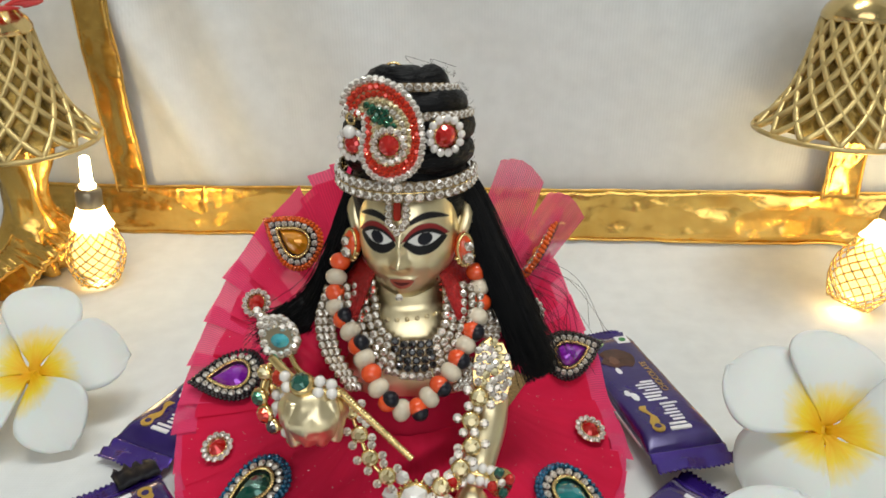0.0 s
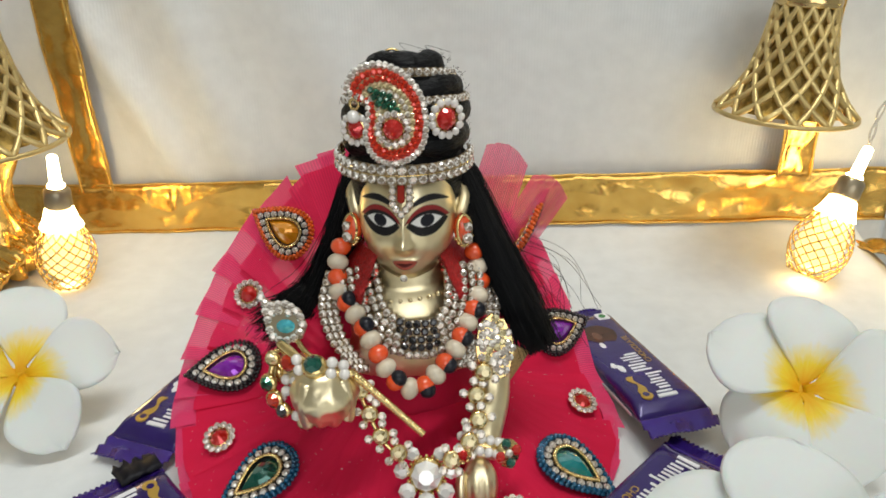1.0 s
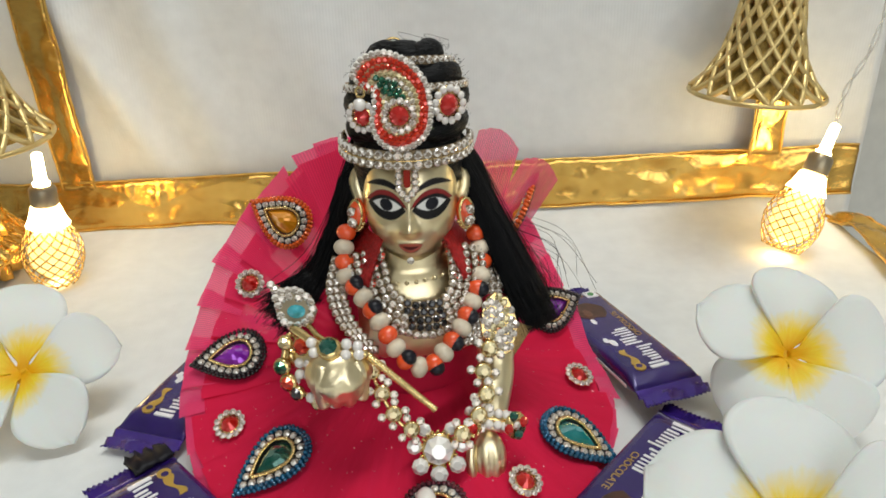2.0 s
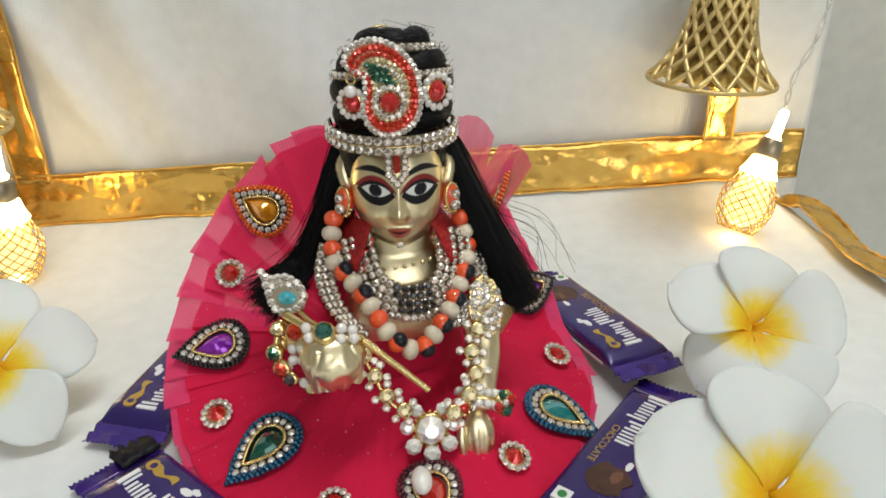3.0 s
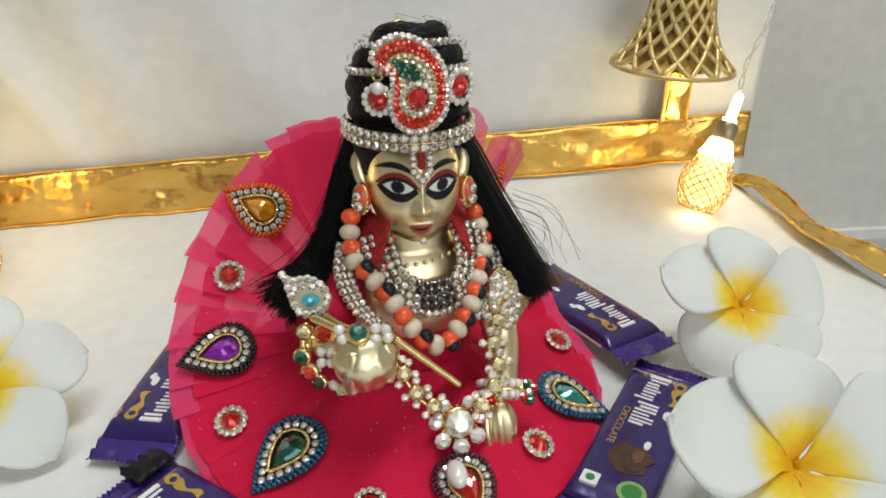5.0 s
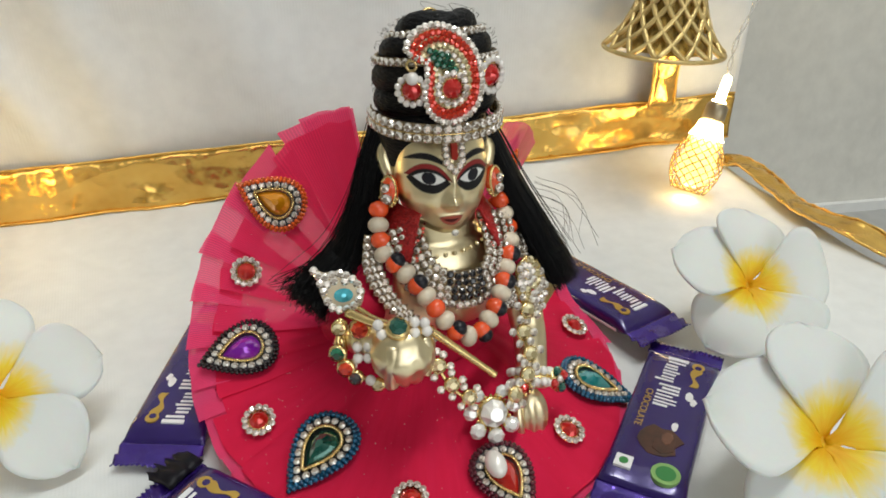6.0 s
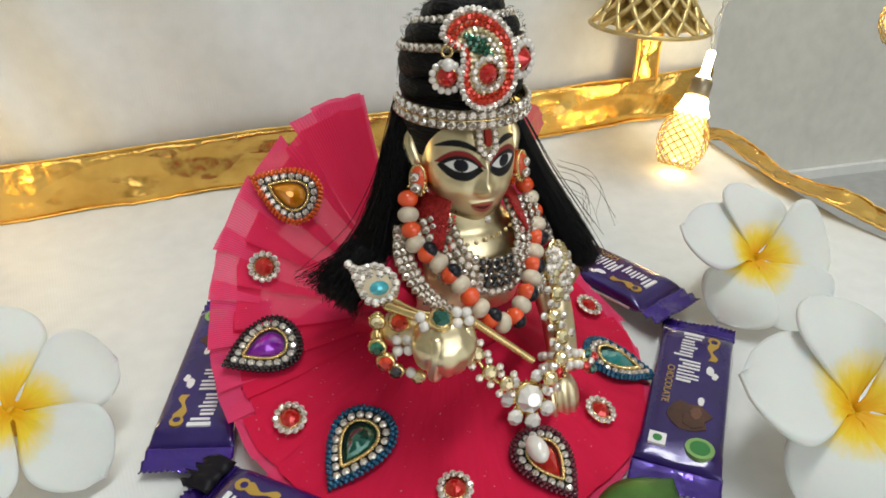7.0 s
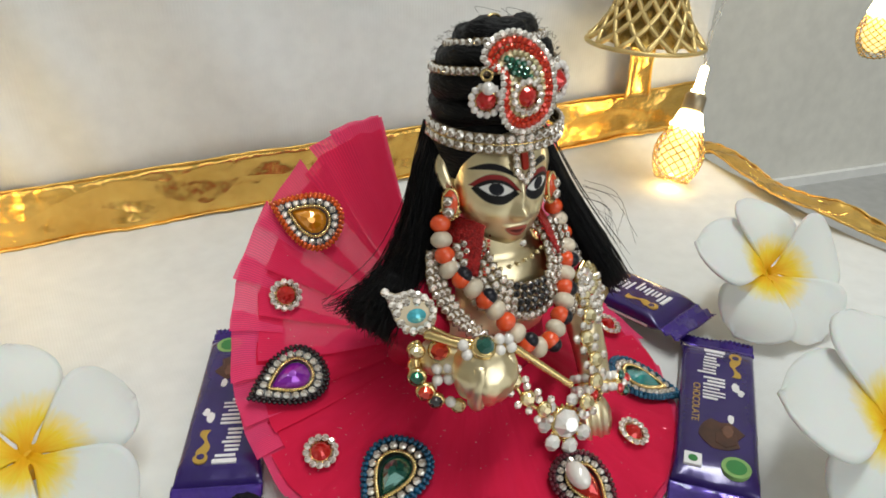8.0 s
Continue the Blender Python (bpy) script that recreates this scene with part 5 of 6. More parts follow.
def curls(n, seed):
    """Fine fuzz that stands off the rolled coils."""
    rnd = random.Random(seed)
    v, f = [], []
    for k in range(n):
        a, z = rnd.uniform(0, 2 * math.pi), rnd.uniform(0.1235, 0.1545)
        R = 0.0213 * math.sqrt(max(0.12, 1 - max(0.0, (z - 0.1400) / 0.0165) ** 2))
        p = HC + Vector((R * math.cos(a), R * math.sin(a), z - 0.0026 * math.sin(a)))
        along = Vector((-math.sin(a), math.cos(a), rnd.uniform(-0.4, 0.4)))
        out = Vector((math.cos(a), math.sin(a), rnd.uniform(-0.2, 0.8)))
        L = rnd.uniform(0.0015, 0.0045)
        pts = smooth_path([p - out * 0.0005, p + along * L * 0.5 + out * rnd.uniform(0.0000, 0.0005), p + along * L + out * rnd.uniform(-0.0006, 0.0007)], 6)
        vv, ff = tube_geo(pts, 0.00007, 3, 1.0, len(v))
        v += vv
        f += ff
    return mesh("loose_hair", v, f)


tagged(part("loose_hair", curls(420, 31), M_HAIR, hair), kind="stuff")
part("topknot_pin", tube("topknot_pin", [HC + Vector((-0.0040 + 0.0026 * math.cos(t), -0.0045, 0.1548 + 0.0018 * math.sin(t))) for t in [2 * math.pi * k / 20 for k in range(21)]], 0.0005, 6), M_GOLD, hair, "small gilt ring on the topknot")

LOCK_R = [(0.020, 0.258, 0.121), (0.0268, 0.254, 0.109), (0.0350, 0.247, 0.089), (0.0432, 0.239, 0.071), (0.0510, 0.230, 0.0535)]
LOCK_L = [(-0.009, 0.261, 0.119), (-0.0150, 0.2580, 0.103), (-0.0196, 0.2555, 0.086), (-0.0272, 0.2525, 0.067), (-0.0408, 0.2490, 0.0495)]
for path, w1, seed, fluff in ((LOCK_R, 0.0084, 3, 0.0026), (LOCK_L, 0.0066, 7, 0.0110)):
    part("hair_lock", tube("hair_lock", smooth_path(path, 24), lambda s, w1=w1: (0.0055 + (w1 - 0.0055) * min(1, s * 1.2)) * (0.94 if s < 0.62 else 0.94 * max(0.10, 1 - (s - 0.62) * 3.2)), 16, 0.62), M_HAIR, hair, "long straight black lock")
    tagged(part("loose_hair", strands(path, lambda u, w1=w1: 0.0058 + (w1 + 0.0005 - 0.0058) * min(1, u * 1.2), 0.70, 1700, fluff, seed), M_HAIR, hair), kind="stuff")
    if fluff > 0.005:
        tuft = [path[-2], Vector(path[-2]).lerp(Vector(path[-1]), 0.5), path[-1]]
        tagged(part("loose_hair", strands(tuft, lambda u: 0.0100 + 0.003 * math.sin(math.pi * u), 0.9, 1900, 0.0125, 77), M_HAIR, hair, "fluffy end of the lock"), kind="stuff")
        part("hair_tuft", tube("hair_tuft", smooth_path(tuft, 12), lambda s: 0.0078 * math.sin(math.pi * min(0.96, 0.30 + 0.62 * s)) ** 0.7, 14, 0.75), M_HAIR, hair)
    tagged(part("loose_hair", strands(path, lambda u, w1=w1: 0.0058 + (w1 + 0.002 - 0.0058) * min(1, u * 1.2), 0.8, 60, 0.003 + fluff, seed + 1), M_HAIR, hair), kind="stuff")
for k in range(18):
    rnd = random.Random(50 + k)
    p0 = Vector((0.036 + rnd.uniform(0, 0.01), 0.247, 0.093 - rnd.uniform(0, 0.02)))
    pts = smooth_path([p0, p0 + Vector((0.014 + rnd.uniform(0, .006), rnd.uniform(-.004, .004), -0.010)), p0 + Vector((0.022 + rnd.uniform(-.003, .010), rnd.uniform(-.006, .004), -0.024 - rnd.uniform(0, .012)))], 14)
    part("stray_hair", tube("stray_hair", pts, 0.00008, 4), M_HAIR, hair)
for k in range(2):
    rnd = random.Random(90 + k)
    a = rnd.uniform(0, 6.28)
    c = HC + Vector((0.013 * math.cos(a), 0.013 * math.sin(a), 0.151))
    pts = smooth_path([c, c + Vector((rnd.uniform(-.006, .006), -.002, .005)), c + Vector((rnd.uniform(-.012, .012), -.004, .003))], 30)
    part("stray_hair", tube("stray_hair", pts, 0.00007, 4), M_HAIR, hair)


# ---- head jewels ----
def ring_pose(c, R, a, z, tilt=0.0):
    n = Vector((math.sin(a), -math.cos(a), tilt))
    return aim(Vector((c.x + R * math.sin(a), c.y - R * math.cos(a), z)), n)


def stone_row(parent, c, R, z0, a0, a1, r, mat_, gap=2.05, slope=0.0):
    n = int(abs(a1 - a0) * R / (gap * r))
    for k in range(n + 1):
        a = a0 + (a1 - a0) * k / n
        put_stone(parent, ring_pose(c, R, a, z0 + slope * math.cos(a), 0.28) @ pose(0, 0, 0, random.uniform(-15, 15), random.uniform(-15, 15), 0), r, mat_, "set")


headband = thing("rhinestone_headband", "double row of rhinestones in gilt cups round the brow", "headband")
BC = Vector((0.0050, 0.2505, 0))
part("band", tube("band", [Vector((BC.x + 0.0219 * math.sin(a), BC.y - 0.0219 * math.cos(a), 0.1210)) for a in [radians(-105 + 195 * k / 40) for k in range(41)]], 0.0013, 8, 0.30), M_GOLD, headband, "gilt metal backing")
for z in (0.1196, 0.1228):
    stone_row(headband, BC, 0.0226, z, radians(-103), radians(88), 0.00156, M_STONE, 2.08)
for a in (-106, 91):
    part("end_loop", tube("end_loop", [ring_pose(BC, 0.0224, radians(a), 0.1211) @ Vector((0.0016 * math.cos(t), 0.0022 * math.sin(t), 0)) for t in [2 * math.pi * k / 16 for k in range(17)]], 0.0006, 6), M_GOLD, headband)
for z, R, r in ((0.1402, 0.0206, 0.00130),):
    row = thing("rhinestone_chain", "row of rhinestones between black hair rolls", "hair chain")
    stone_row(row, HC, R, z, radians(-140), radians(140), r, M_STONE, slope=0.0032)
row = thing("rhinestone_chain", "row of rhinestones between black hair rolls", "hair chain")
stone_row(row, HC, 0.0160, 0.1478, radians(-140), radians(140), 0.0013, M_STONE, slope=0.0036)


PAISLEY = smooth_path([(x, y, 0) for x, y in ((0.86, -0.18), (0.74, 0.40), (0.36, 0.84), (-0.12, 1.02), (-0.56, 0.90), (-0.78, 0.58), (-0.60, 0.40), (-0.36, 0.26), (-0.34, -0.10),
                                              (-0.40, -0.44), (-0.28, -0.82), (0.06, -1.02), (0.50, -0.92), (0.78, -0.62), (0.86, -0.18))], 170)[:-1]


def paisley(R):
    c = Vector((0.14, -0.10, 0))
    k = R / 0.0168
    return [(c + (p - c) * k) * 0.0154 for p in PAISLEY]


brooch = thing("paisley_brooch", "paisley brooch of rhinestones, red and green stones on hair", "brooch", m=aim((-0.0008, 0.2300, 0.1402), (-0.12, -1, 0.16)) @ Matrix.Scale(0.93, 4))
part("plate", prism("plate", [(p.x, p.y) for p in even(paisley(0.0172), 60)], -0.0010, 0.0), M_CUP, brooch, "brown gilt backing plate")
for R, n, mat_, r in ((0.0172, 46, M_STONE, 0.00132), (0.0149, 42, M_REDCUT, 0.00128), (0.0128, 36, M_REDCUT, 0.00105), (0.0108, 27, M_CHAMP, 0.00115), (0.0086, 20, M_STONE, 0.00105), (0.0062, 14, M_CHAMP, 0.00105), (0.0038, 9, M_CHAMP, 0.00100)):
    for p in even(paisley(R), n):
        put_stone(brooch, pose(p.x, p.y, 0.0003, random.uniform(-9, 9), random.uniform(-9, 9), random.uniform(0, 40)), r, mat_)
for k in range(12):
    put_stone(brooch, pose(-0.0046 + 0.0021 * (k % 4) + 0.0012 * (k // 4), 0.0080 - 0.0022 * (k // 4) - 0.0007 * (k % 4), 0.0010, random.uniform(-9, 9), 0, 30 * k), 0.00115, M_GREENCUT)
rosette(brooch, pose(0.0027, -0.0046, 0.0014), 0.0062, M_RED, M_STONE, 13)
side = thing("rosette_pin", "red stone pin ringed with pearly rhinestones on hair", "hair pin", "rosette hair pins", m=aim((0.0180, 0.2350, 0.1372), (0.45, -1, 0.08)))
rosette(side, pose(0, 0, 0.0005), 0.0066, M_RED, M_PEARL, 13)
drop = thing("rosette_pin", "red stone drop ringed with pearls hanging from brooch", "hair pin", "rosette hair pins", m=aim((-0.0098, 0.2335, 0.1352), (-0.60, -1, 0.05)))
rosette(drop, pose(0, 0, 0.0005), 0.0056, M_RED, M_PEARL, 13)
part("hook", tube("hook", [Vector((0.0016 * math.cos(t), 0.0078 + 0.0016 * math.sin(t), 0.001)) for t in [2 * math.pi * k / 16 for k in range(17)]], 0.0005, 6), M_GOLD, drop, "gilt hanging ring")
part("pearl", ball("pearl", 0.0021), M_PEARL, drop, "", pose(0.0005, 0.0042, 0.0026))

tilak = thing("forehead_jewel", "red enamel forehead drop ringed with rhinestones", "jewel", m=aim(HEAD @ Vector((-0.0002, -0.0183, 0.0122)), HEAD.to_3x3() @ Vector((0, -1, 0.22))))
part("enamel", prism("enamel", rounded(0.0023, 0.0084, 0.9, 6), 0.0, 0.0012, 0.0004), M_ENAMEL, tilak, "dark red enamel bar")
for k, (x, y) in enumerate([(sx * 0.0027, 0.0042 - 0.0022 * i) for i in range(5) for sx in (-1, 1)] + [(-0.0016, -0.0062), (0.0016, -0.0062), (0, -0.0078)]):
    put_stone(tilak, pose(x, y, 0.0002, 0, 0, 20 * k), 0.00118, M_STONE, "set")
chin = thing("chin_stone", "single small rhinestone on the brass chin", "jewel", m=aim(HEAD @ Vector((0, -0.0186, -0.0178)), HEAD.to_3x3() @ Vector((0, -1, -0.1))))
put_stone(chin, pose(0, 0, 0), 0.0013, M_STONE)

for sgn in (-1, 1):
    e = thing("earring", "gilt earring with red enamel and a rhinestone", "earring", "pair of earrings", m=aim(HEAD @ Vector((sgn * 0.0192, -0.0025, -0.0055)), HEAD.to_3x3() @ Vector((sgn * 0.55, -1, 0.05))))
    part("enamel", ball("enamel", (0.0034, 0.0058, 0.0028)), M_REDBEAD, e, "red-orange enamel drop")
    part("gilt_edge", tube("gilt_edge", [Vector((0.0026 * math.cos(t), 0.0054 * math.sin(t), 0.0012)) for t in [2 * math.pi * k / 24 for k in range(25)]], 0.0006, 6), M_GOLD, e)
    put_stone(e, pose(0.0008 * sgn, 0.0012, 0.0026), 0.0016, M_STONE, "set")
    put_stone(e, pose(0.0004 * sgn, -0.0026, 0.0024), 0.0019, M_STONE, "set")
    for k in range(7):
        a = radians(-150 + 20 * k + (180 if sgn < 0 else 0) * 0)
        part("gilt_bead", stone_mesh(M_GOLD, "bead"), None, e, "", pose(0.0034 * math.cos(a), 0.0057 * math.sin(a), 0.0006) @ Matrix.Scale(0.0009, 4))

# ---- necklaces ----
collar = []
for i in range(40):
    a = radians(-125 + 250 * i / 39)
    for j in range(6):
        s = j / 5
        R = 0.0152 + 0.0100 * s
        collar.append((0.0050 + R * math.sin(a), 0.2475 - R * 0.92 * math.cos(a), 0.0905 - 0.0128 * s - 0.004 * max(0, math.cos(a)) * s))
sequin = thing("sequin_collar", "glittering red sequin collar behind the necklaces", "collar")
for half_collar in (collar[:6 * 14], collar[6 * 26:]):
    part("collar_panel", mesh("collar_panel", half_collar, grid_faces(14, 6)), M_SEQUIN, sequin).modifiers.new("thickness", "SOLIDIFY").thickness = 0.001

for sgn in (-1, 1):
    rnd = random.Random(60 + sgn)
    spots = []
    for k in range(260):
        a, t = sgn * radians(rnd.uniform(35, 122)), rnd.random()
        R = 0.0154 + 0.0100 * t
        spots.append((Vector((0.0050 + R * math.sin(a), 0.2475 - R * 0.92 * math.cos(a), 0.0912 - 0.0128 * t - 0.004 * max(0, math.cos(a)) * t)), Vector((math.sin(a), -math.cos(a), 0.9))))
    specks("sequin_glitter", spots, 0.00062, M_REDGLITTER, sequin, 70 + sgn)


necklace = thing("rhinestone_necklace", "five-row rhinestone necklace with a black stone centre", "necklace")
for k in range(5):
    ct, cb, hw = 0.0056, 0.0074, 0.0125 + 0.0029 * k
    zb, yb = 0.0688 - 0.0027 * k, 0.2252 - 0.0006 * k
    half_loop = [(hw, 0.2385, 0.0850 - 0.0006 * k), (0.96 * hw, 0.2330, 0.0790 - 0.0010 * k), (0.72 * hw + 0.0012, 0.2275, 0.0728 - 0.0021 * k), (0.0052, yb + 0.0003, zb + 0.0004)]
    left_half = [(ct + (cb - ct) * n / 3 - q[0], q[1], q[2]) for n, q in enumerate(half_loop)]
    right_half = [(ct + (cb - ct) * n / 3 + q[0], q[1], q[2]) for n, q in enumerate(half_loop)][::-1]
    loop = smooth_path(left_half + [(cb, yb, zb)] + right_half, 140)
    span = sum((b - a).length for a, b in zip(loop, loop[1:]))
    for p in even(loop, int(span / 0.00285) + 1, False):
        dark = abs(p.x - cb) < 0.0074 and k < 4
        p = p + Vector([random.uniform(-0.0002, 0.0002) for _ in range(3)])
        nrm = Vector(((p.x - cb) * 35, -1, 0.40))
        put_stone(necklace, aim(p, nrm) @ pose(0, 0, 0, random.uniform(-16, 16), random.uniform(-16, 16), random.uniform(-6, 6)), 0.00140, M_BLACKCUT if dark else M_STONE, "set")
        if dark:
            put_stone(necklace, aim(p + nrm.normalized() * 0.0010 + Vector((0.0014, 0, 0.0012)), nrm), 0.00042, M_STONE)
outer = thing("rhinestone_necklace", "long outer two-row rhinestone necklace over the shoulders", "necklace")
for k in range(3):
    for sgn in (-1, 1):
        path = smooth_path([(0.005 + sgn * (0.0235 + 0.0024 * k), 0.2430, 0.0800), (0.005 + sgn * (0.0265 + 0.0022 * k), 0.2370, 0.0720), (0.005 + sgn * (0.0240 + 0.0020 * k), 0.2285, 0.0630), (0.005 + sgn * (0.0165 + 0.0016 * k), 0.2215, 0.0545)], 40)
        for p in even(path, 14, False):
            put_stone(outer, aim(p, (sgn * 0.5, -1, 0.4)) @ pose(0, 0, 0, random.uniform(-12, 12), random.uniform(-12, 12), random.uniform(-8, 8)), 0.00142, M_STONE, "set")

garland = thing("seed_bead_garland", "garland of cream and red-and-black seed beads", "bead garland")
gp = smooth_path([(-0.0180, 0.2450, 0.0900), (-0.0197, 0.2410, 0.0830), (-0.0200, 0.2370, 0.0771), (-0.0154, 0.2310, 0.0727), (-0.0122, 0.2270, 0.0687), (-0.0089, 0.2230, 0.0648), (-0.0058, 0.2190, 0.0597), (-0.0024, 0.2160, 0.0552),
                  (0.0022, 0.2140, 0.0510), (0.0083, 0.2140, 0.0512), (0.0142, 0.2170, 0.0556), (0.0181, 0.2200, 0.0592), (0.0241, 0.2270, 0.0662), (0.0282, 0.2330, 0.0732), (0.0298, 0.2390, 0.0783), (0.0285, 0.2430, 0.0870)], 240)
spots = even(gp, 23, False)
black_cap = ball("black_tip", 1.0, 12, 8)
black_cap.materials.append(M_BLACK)
for k, p in enumerate(spots):
    d = (spots[min(k + 1, len(spots) - 1)] - spots[max(k - 1, 0)]).normalized()
    m = aim(p + Vector((random.uniform(-.0004, .0004), random.uniform(-.0006, .0002), 0)), d, (0, -1, 0.3))
    if k % 2:
        part("cream_seed", ball("cream_seed", (0.0038, 0.0037, 0.0031), 18, 12), M_CREAM, garland, "", m)
    else:
        red = part("red_seed", ball("red_seed", (0.0036, 0.0036, 0.0032), 18, 12), M_REDBEAD, garland, "", m)
        if k in (4, 6, 10, 12, 14, 16, 18):
            side_x = 1 if k < 11 else -1
            part("black_tip", black_cap, None, red, "black tip of the seed", pose(side_x * 0.0014, 0.0010, 0.0) @ Matrix.Diagonal((0.0029, 0.0030, 0.0029, 1)))
part("thread", tube("thread", gp[::4], 0.0004, 5), M_BLACK, garland)

# long pendant necklace with flower links
pend = thing("pendant_necklace", "gilt flower-link necklace with a large crystal pendant", "necklace")
right_side = smooth_path([(0.0290, 0.2190, 0.0520), (0.0262, 0.2160, 0.0450), (0.0262, 0.2095, 0.0385), (0.0225, 0.2045, 0.0345), (0.0165, 0.2015, 0.0300)], 60)
left_side = smooth_path([(-0.0130, 0.2130, 0.0500), (-0.0095, 0.2080, 0.0425), (-0.0060, 0.2045, 0.0365), (-0.0010, 0.2025, 0.0320)], 60)
part("chain", tube("chain", right_side, 0.0008, 6), M_GOLD, pend)
part("chain", tube("chain", left_side, 0.0008, 6), M_GOLD, pend)


def flower_link(p, n, turn, big=0.0026):
    m = aim(p, n) @ pose(0, 0, 0, 0, 0, turn)
    fl = part("flower_link", lathe("flower_link", [(big * 1.15, -0.0008), (big * 1.25, 0.0002), (big * 1.05, 0.0009)], 16), M_GOLD, pend, "", m)
    put_stone(fl, pose(0, 0, 0.0006), big, M_CHAMP)
    for a in (35, -35, 180 + 35, 180 - 35):
        put_stone(fl, pose(big * 1.75 * math.cos(radians(a)), big * 1.75 * math.sin(radians(a)), 0.0), big * 0.62, M_STONE)
    return fl


for k, p in enumerate(even(right_side, 5, False)):
    flower_link(p + Vector((0, -0.0015, 0.001)), (0.1, -1, 0.5), 20 * k)
for k, p in enumerate(even(left_side, 4, False)):
    flower_link(p + Vector((0, -0.0005, 0.0015)), (-0.1, -1, 0.5), 25 * k, 0.0024)
PEND = aim((0.0080, 0.2010, 0.0245), (-0.08, -1, 0.55)) @ Matrix.Scale(1.22, 4)
centre = part("pendant", lathe("pendant", [(0.0045, -0.0010), (0.0050, 0.0004), (0.0044, 0.0012)], 24), M_GOLD, pend, "round crystal pendant", PEND)
put_stone(centre, pose(0, 0, 0.0008), 0.0042, M_CRYSTAL, name="crystal")
for k in range(20):
    a = 2 * math.pi * k / 20
    put_stone(centre, pose(0.0052 * math.cos(a), 0.0052 * math.sin(a), 0.0006), 0.00055, M_GOLD, "bead", "gilt_bead")
for a, r in ((-90, 0.0026), (-40, 0.0025), (-140, 0.0025), (10, 0.0023), (170, 0.0023), (56, 0.0020), (124, 0.0020)):
    put_stone(centre, pose(0.0069 * math.cos(radians(a)), 0.0069 * math.sin(radians(a)), 0.0002, random.uniform(-8, 8), random.uniform(-8, 8), 0), r, M_CRYSTAL, name="crystal")

# ornament over the right shoulder with gold cloth
orn = thing("shoulder_ornament", "gilt shoulder ornament crusted with pale stones", "ornament", m=aim((0.0335, 0.2235, 0.0590), (0.15, -1, 0.40)))
part("plate", prism("plate", blob(0, 0, 0.0068, 0.0115, 28, 0.15, 4), -0.001, 0.0004, 0.0004), M_GOLD, orn, "gilt plate")
for k in range(36):
    a, q = k * 2.4, math.sqrt((k + 0.5) / 36)
    put_stone(orn, pose(0.0062 * q * math.cos(a), 0.0108 * q * math.sin(a), 0.0004, random.uniform(-15, 15), random.uniform(-15, 15), 9 * k), 0.00150, M_STONE if k % 4 else M_CHAMP)
cloth = sheet("gold_cloth", 14, 14, lambda u, w: (0.0365 + 0.009 * u * (0.35 + 0.75 * w), 0.2245 + 0.001 * u, 0.0465 + 0.012 * w - 0.002 * u + 0.001 * math.sin(5 * u)))
gc = solid_thing("gold_mesh_sleeve", cloth, M_GOLDCLOTH, "stiff gold mesh cloth sleeve at the shoulder", "sleeve")
gc.modifiers.new("thickness", "SOLIDIFY").thickness = 0.0008

# ---- wrist jewels ----
wrist = thing("bracelet", "pearl and red stone bracelet on brass wrist", "bracelet", "bracelets")
WR = aim((0.0272, 0.2080, 0.0290), (0.22, 0.62, 0.72))
for row_z in (-0.0016, 0.0024):
    for k in range(15):
        a = 2 * math.pi * k / 15
        part("pearl", stone_mesh(M_PEARL, "bead"), None, wrist, "", WR @ pose(0.0076 * math.cos(a), 0.0068 * math.sin(a), row_z) @ Matrix.Scale(0.0017, 4))
part("gilt_band", tube("gilt_band", [WR @ Vector((0.0070 * math.cos(t), 0.0062 * math.sin(t), 0.0004)) for t in [2 * math.pi * k / 30 for k in range(31)]], 0.0012, 6), M_GOLD, wrist)
rosette(wrist, aim((0.0200, 0.2005, 0.0325), (-0.25, -1, 0.5)), 0.0033, M_RED, M_GOLD, 9, "stone_setting", "red stone in a gilt setting")
clasp = part("clasp_flower", lathe("clasp_flower", [(0.0044, -0.0006), (0.0048, 0.0004)], 16), M_GOLD, wrist, "gilt clasp with red, white and green stones", aim((0.0355, 0.2030, 0.0300), (0.55, -1, 0.5)))
for k, mat_ in enumerate((M_RED, M_GREEN, M_RED, M_GREEN)):
    a = math.pi / 2 * k
    put_stone(clasp, pose(0.0034 * math.cos(a), 0.0034 * math.sin(a), 0.0006), 0.0019, mat_, name="stone")
put_stone(clasp, pose(0, 0, 0.0010), 0.0015, M_STONE, name="stone")

bangle = thing("bracelet", "gilt and pearl bracelet with coloured stones on raised arm", "bracelet", "bracelets")
outer_chain = smooth_path([(-0.0400, 0.2215, 0.0640), (-0.0425, 0.2180, 0.0570), (-0.0417, 0.2157, 0.0515), (-0.0378, 0.2125, 0.0462), (-0.0304, 0.2095, 0.0430)], 40)
part("gilt_band", tube("gilt_band", outer_chain, 0.0009, 8), M_GOLD, bangle)
for spot, big, mat_ in ((0.08, 0.0026, M_CHAMP), (0.36, 0.0030, M_GREENCUT), (0.58, 0.0031, M_REDCUT), (0.74, 0.0026, M_BLACKCUT), (0.97, 0.0024, M_CHAMP)):
    p = outer_chain[min(39, int(spot * 40))]
    st = part("stone_setting", lathe("stone_setting", [(big * 0.9, -0.0012), (big * 1.12, 0.0), (big * 0.95, 0.0012)], 14), M_GOLD, bangle, "", aim(p + Vector((-0.0006, -0.0012, 0)), (-0.55, -1, 0.25)))
    put_stone(st, pose(0, 0, 0.0008), big * 0.82, mat_, name="stone")
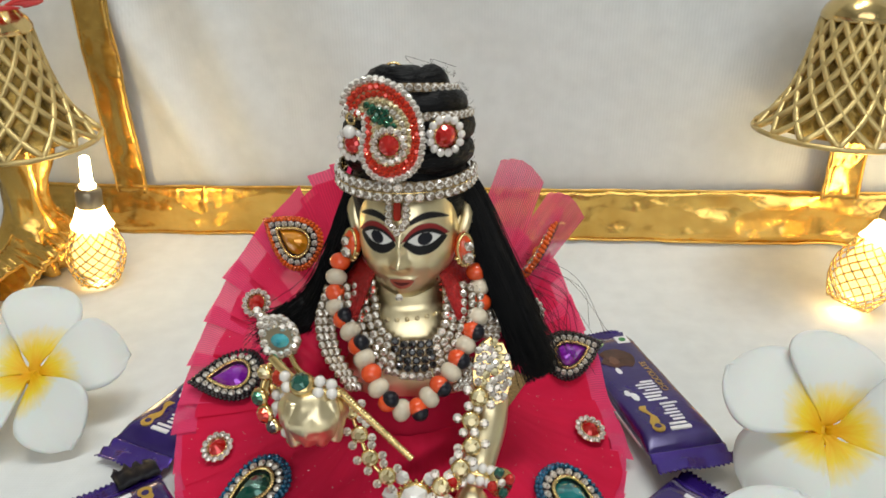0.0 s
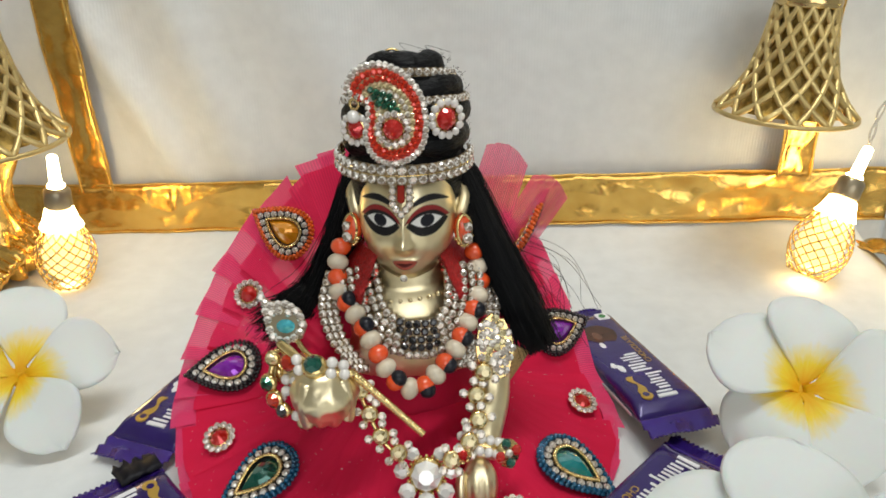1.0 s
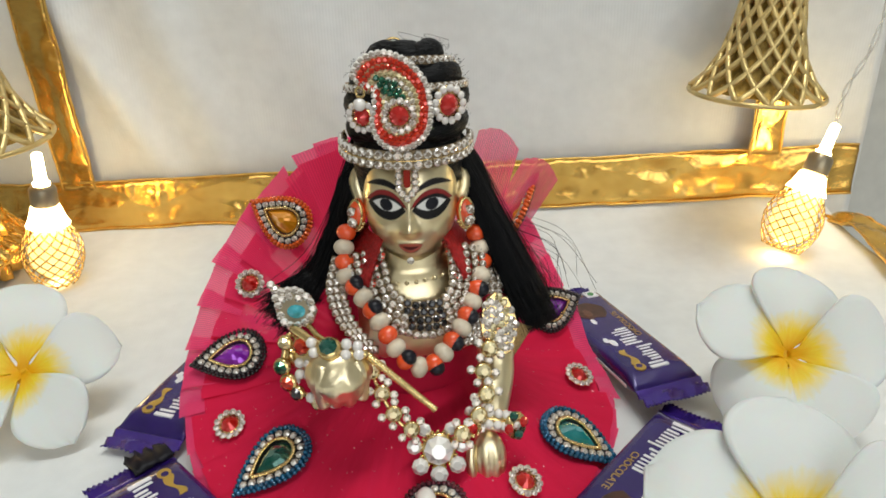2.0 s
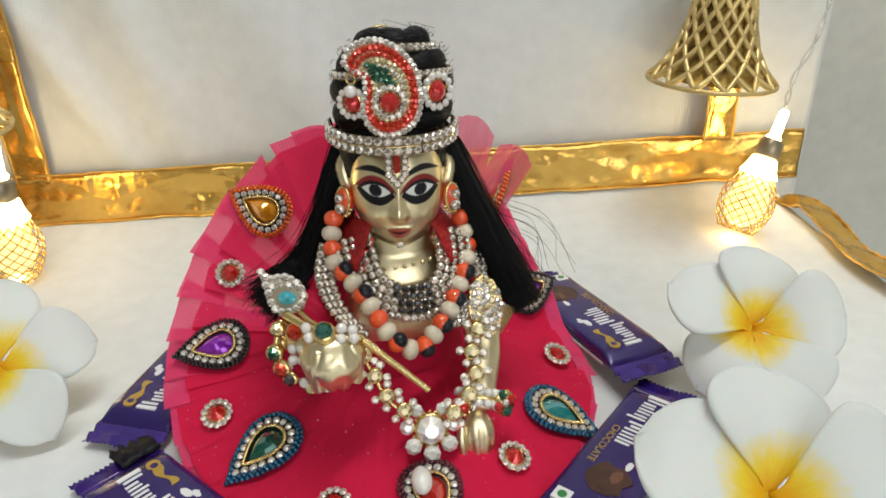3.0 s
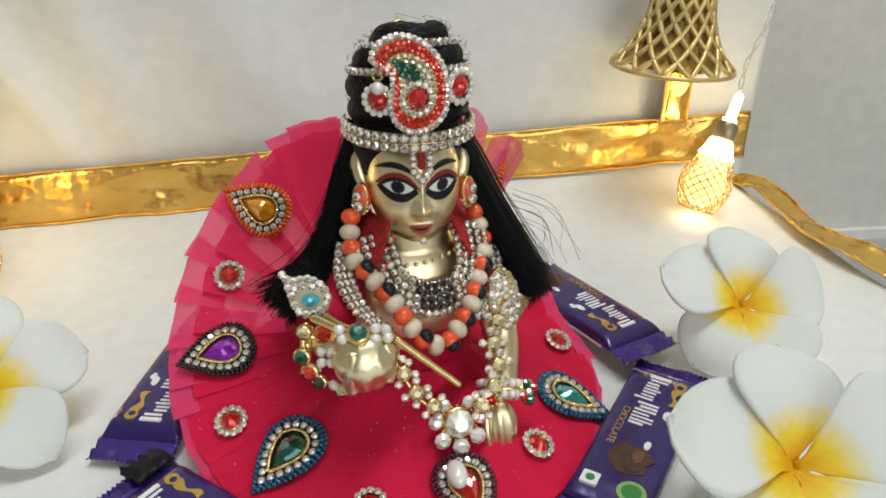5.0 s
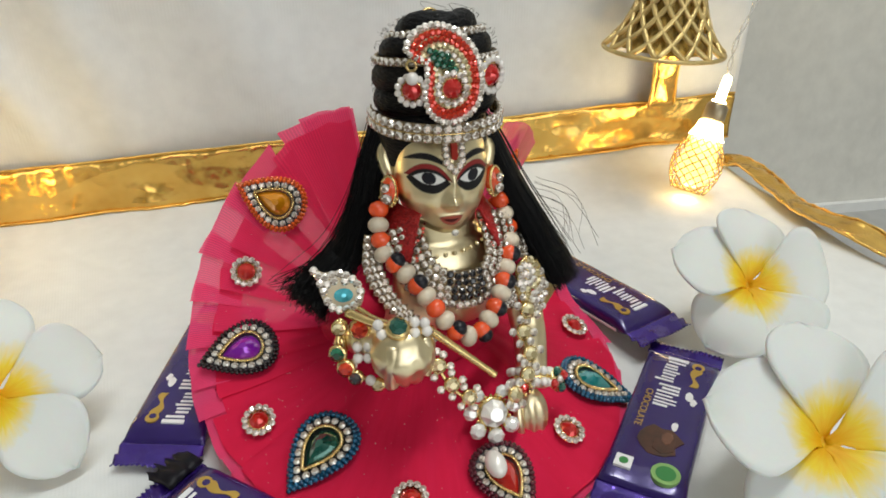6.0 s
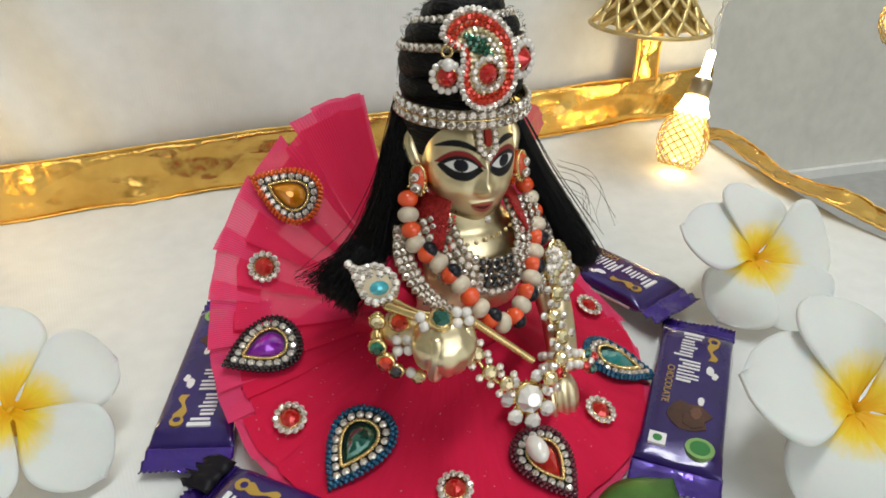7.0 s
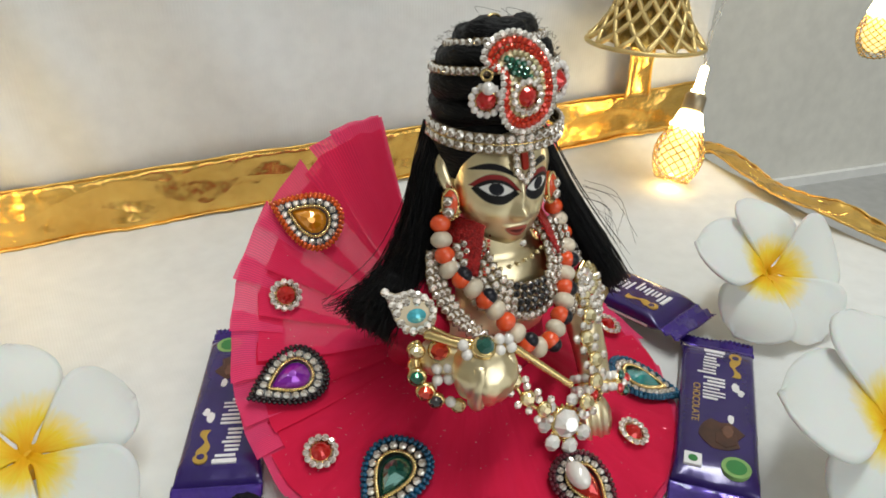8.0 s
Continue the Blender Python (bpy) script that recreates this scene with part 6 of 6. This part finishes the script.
for p in ((-0.0392, 0.2135, 0.0500), (-0.0342, 0.2095, 0.0452), (-0.0370, 0.2140, 0.0566), (-0.0338, 0.2120, 0.0572), (-0.0372, 0.2130, 0.0528), (-0.0342, 0.2110, 0.0534), (-0.0268, 0.2080, 0.0432)):
    part("pearl", stone_mesh(M_PEARL, "bead"), None, bangle, "", pose(*p) @ Matrix.Scale(0.0019, 4))
rs = part("stone_setting", lathe("stone_setting", [(0.0032, -0.0014), (0.0038, 0.0), (0.0031, 0.0014)], 16), M_GOLD, bangle, "", aim((-0.0353, 0.2156, 0.0623), (-0.45, -1, 0.45)))
put_stone(rs, pose(0, 0, 0.0010), 0.0029, M_REDCUT, name="stone")
# gilt crossbar with a green stone over the fist
cross = thing("hand_ornament", "gilt hand ornament with dark green stone and pearls", "ornament", m=pose(0, 0.0040, -0.0015))
part("bar", tube("bar", smooth_path([(-0.0385, 0.2150, 0.0690), (-0.0300, 0.2050, 0.0680), (-0.0225, 0.2005, 0.0672), (-0.0140, 0.2010, 0.0650)], 24), 0.0016, 8), M_GOLD, cross, "gilt bar")
cs = part("stone_setting", lathe("stone_setting", [(0.0036, -0.0030), (0.0040, 0.0), (0.0034, 0.0016)], 18), M_GOLD, cross, "", aim((-0.0262, 0.2000, 0.0692), (-0.1, -0.6, 0.9)))
put_stone(cs, pose(0, 0, 0.0012), 0.0030, M_GREEN, name="stone")
for x, y, z in ((-0.0312, 0.2015, 0.0672), (-0.0318, 0.2030, 0.0700), (-0.0210, 0.1985, 0.0672), (-0.0205, 0.2000, 0.0702), (-0.0168, 0.1985, 0.0668), (-0.0170, 0.2000, 0.0690)):
    part("pearl", stone_mesh(M_PEARL, "bead"), None, cross, "", pose(x, y, z) @ Matrix.Scale(0.0019, 4))

# ---- flute with bird ornament ----
flute = thing("toy_flute", "thin gilt toy flute with a jewelled feather end", "flute")
fpath = [Vector((-0.0150, 0.2060, 0.0635)).lerp(Vector((0.0072, 0.1992, 0.0430)), k / 120) for k in range(121)]
part("tube", tube("tube", fpath, lambda s: 0.0014 - 0.0003 * s + 0.00014 * math.sin(s * 190), 10), M_GOLD, flute, "gilt flute with wound pattern")
part("stem", tube("stem", smooth_path([(-0.0370, 0.2290, 0.0670), (-0.0330, 0.2230, 0.0650), (-0.0280, 0.2150, 0.0640), (-0.0150, 0.2060, 0.0635)], 16), 0.0010, 8), M_GOLD, flute, "gilt stem")
feather = part("feather_plate", prism("feather_plate", [(-0.0085, 0.0095), (-0.0045, 0.0075), (0.0010, 0.0080), (0.0060, 0.0050), (0.0085, 0.0), (0.0070, -0.0045), (0.0020, -0.0065), (-0.0030, -0.0055), (-0.0060, -0.0010), (-0.0072, 0.0045)], -0.0008, 0.0004, 0.0003), M_CAP, flute, "jewelled silver feather plate", aim((-0.0385, 0.2275, 0.0698), (-0.2, -1, 0.55)))
for x, y in [(-0.0080, 0.0085), (-0.0066, 0.0066), (-0.0062, 0.0040), (-0.0044, 0.0060), (-0.0040, 0.0034), (-0.0052, 0.0012), (-0.0020, 0.0066), (-0.0016, 0.0044), (0.0006, 0.0068), (0.0026, 0.0060), (0.0046, 0.0046), (0.0062, 0.0026), (0.0070, 0.0002), (0.0062, -0.0024), (0.0044, -0.0044), (0.0020, -0.0054), (-0.0006, -0.0054), (-0.0028, -0.0044), (-0.0042, -0.0022), (0.0020, 0.0040)]:
    put_stone(feather, pose(x, y, 0.0004, random.uniform(-14, 14), random.uniform(-14, 14), 0), 0.00150, M_STONE)
part("gem", with_back(gem_mesh([Vector((0.0012 + 0.0033 * math.cos(2 * math.pi * k / 14), -0.0006 + 0.0024 * math.sin(2 * math.pi * k / 14), 0.0004)) for k in range(14)], 0.0018), M_AQUA), None, feather, "turquoise stone")
part("ring", tube("ring", [Vector((-0.0405 + 0.0022 * math.cos(t), 0.2225, 0.0605 + 0.0022 * math.sin(t))) for t in [2 * math.pi * k / 18 for k in range(19)]], 0.0006, 6), M_GOLD, flute)
part("charm", lathe("charm", [(0.0010, 0.0), (0.0028, 0.002), (0.0024, 0.005), (0.0010, 0.0075)], 12), M_GOLD, flute, "hanging gilt charm", pose(-0.0405, 0.2220, 0.0500))
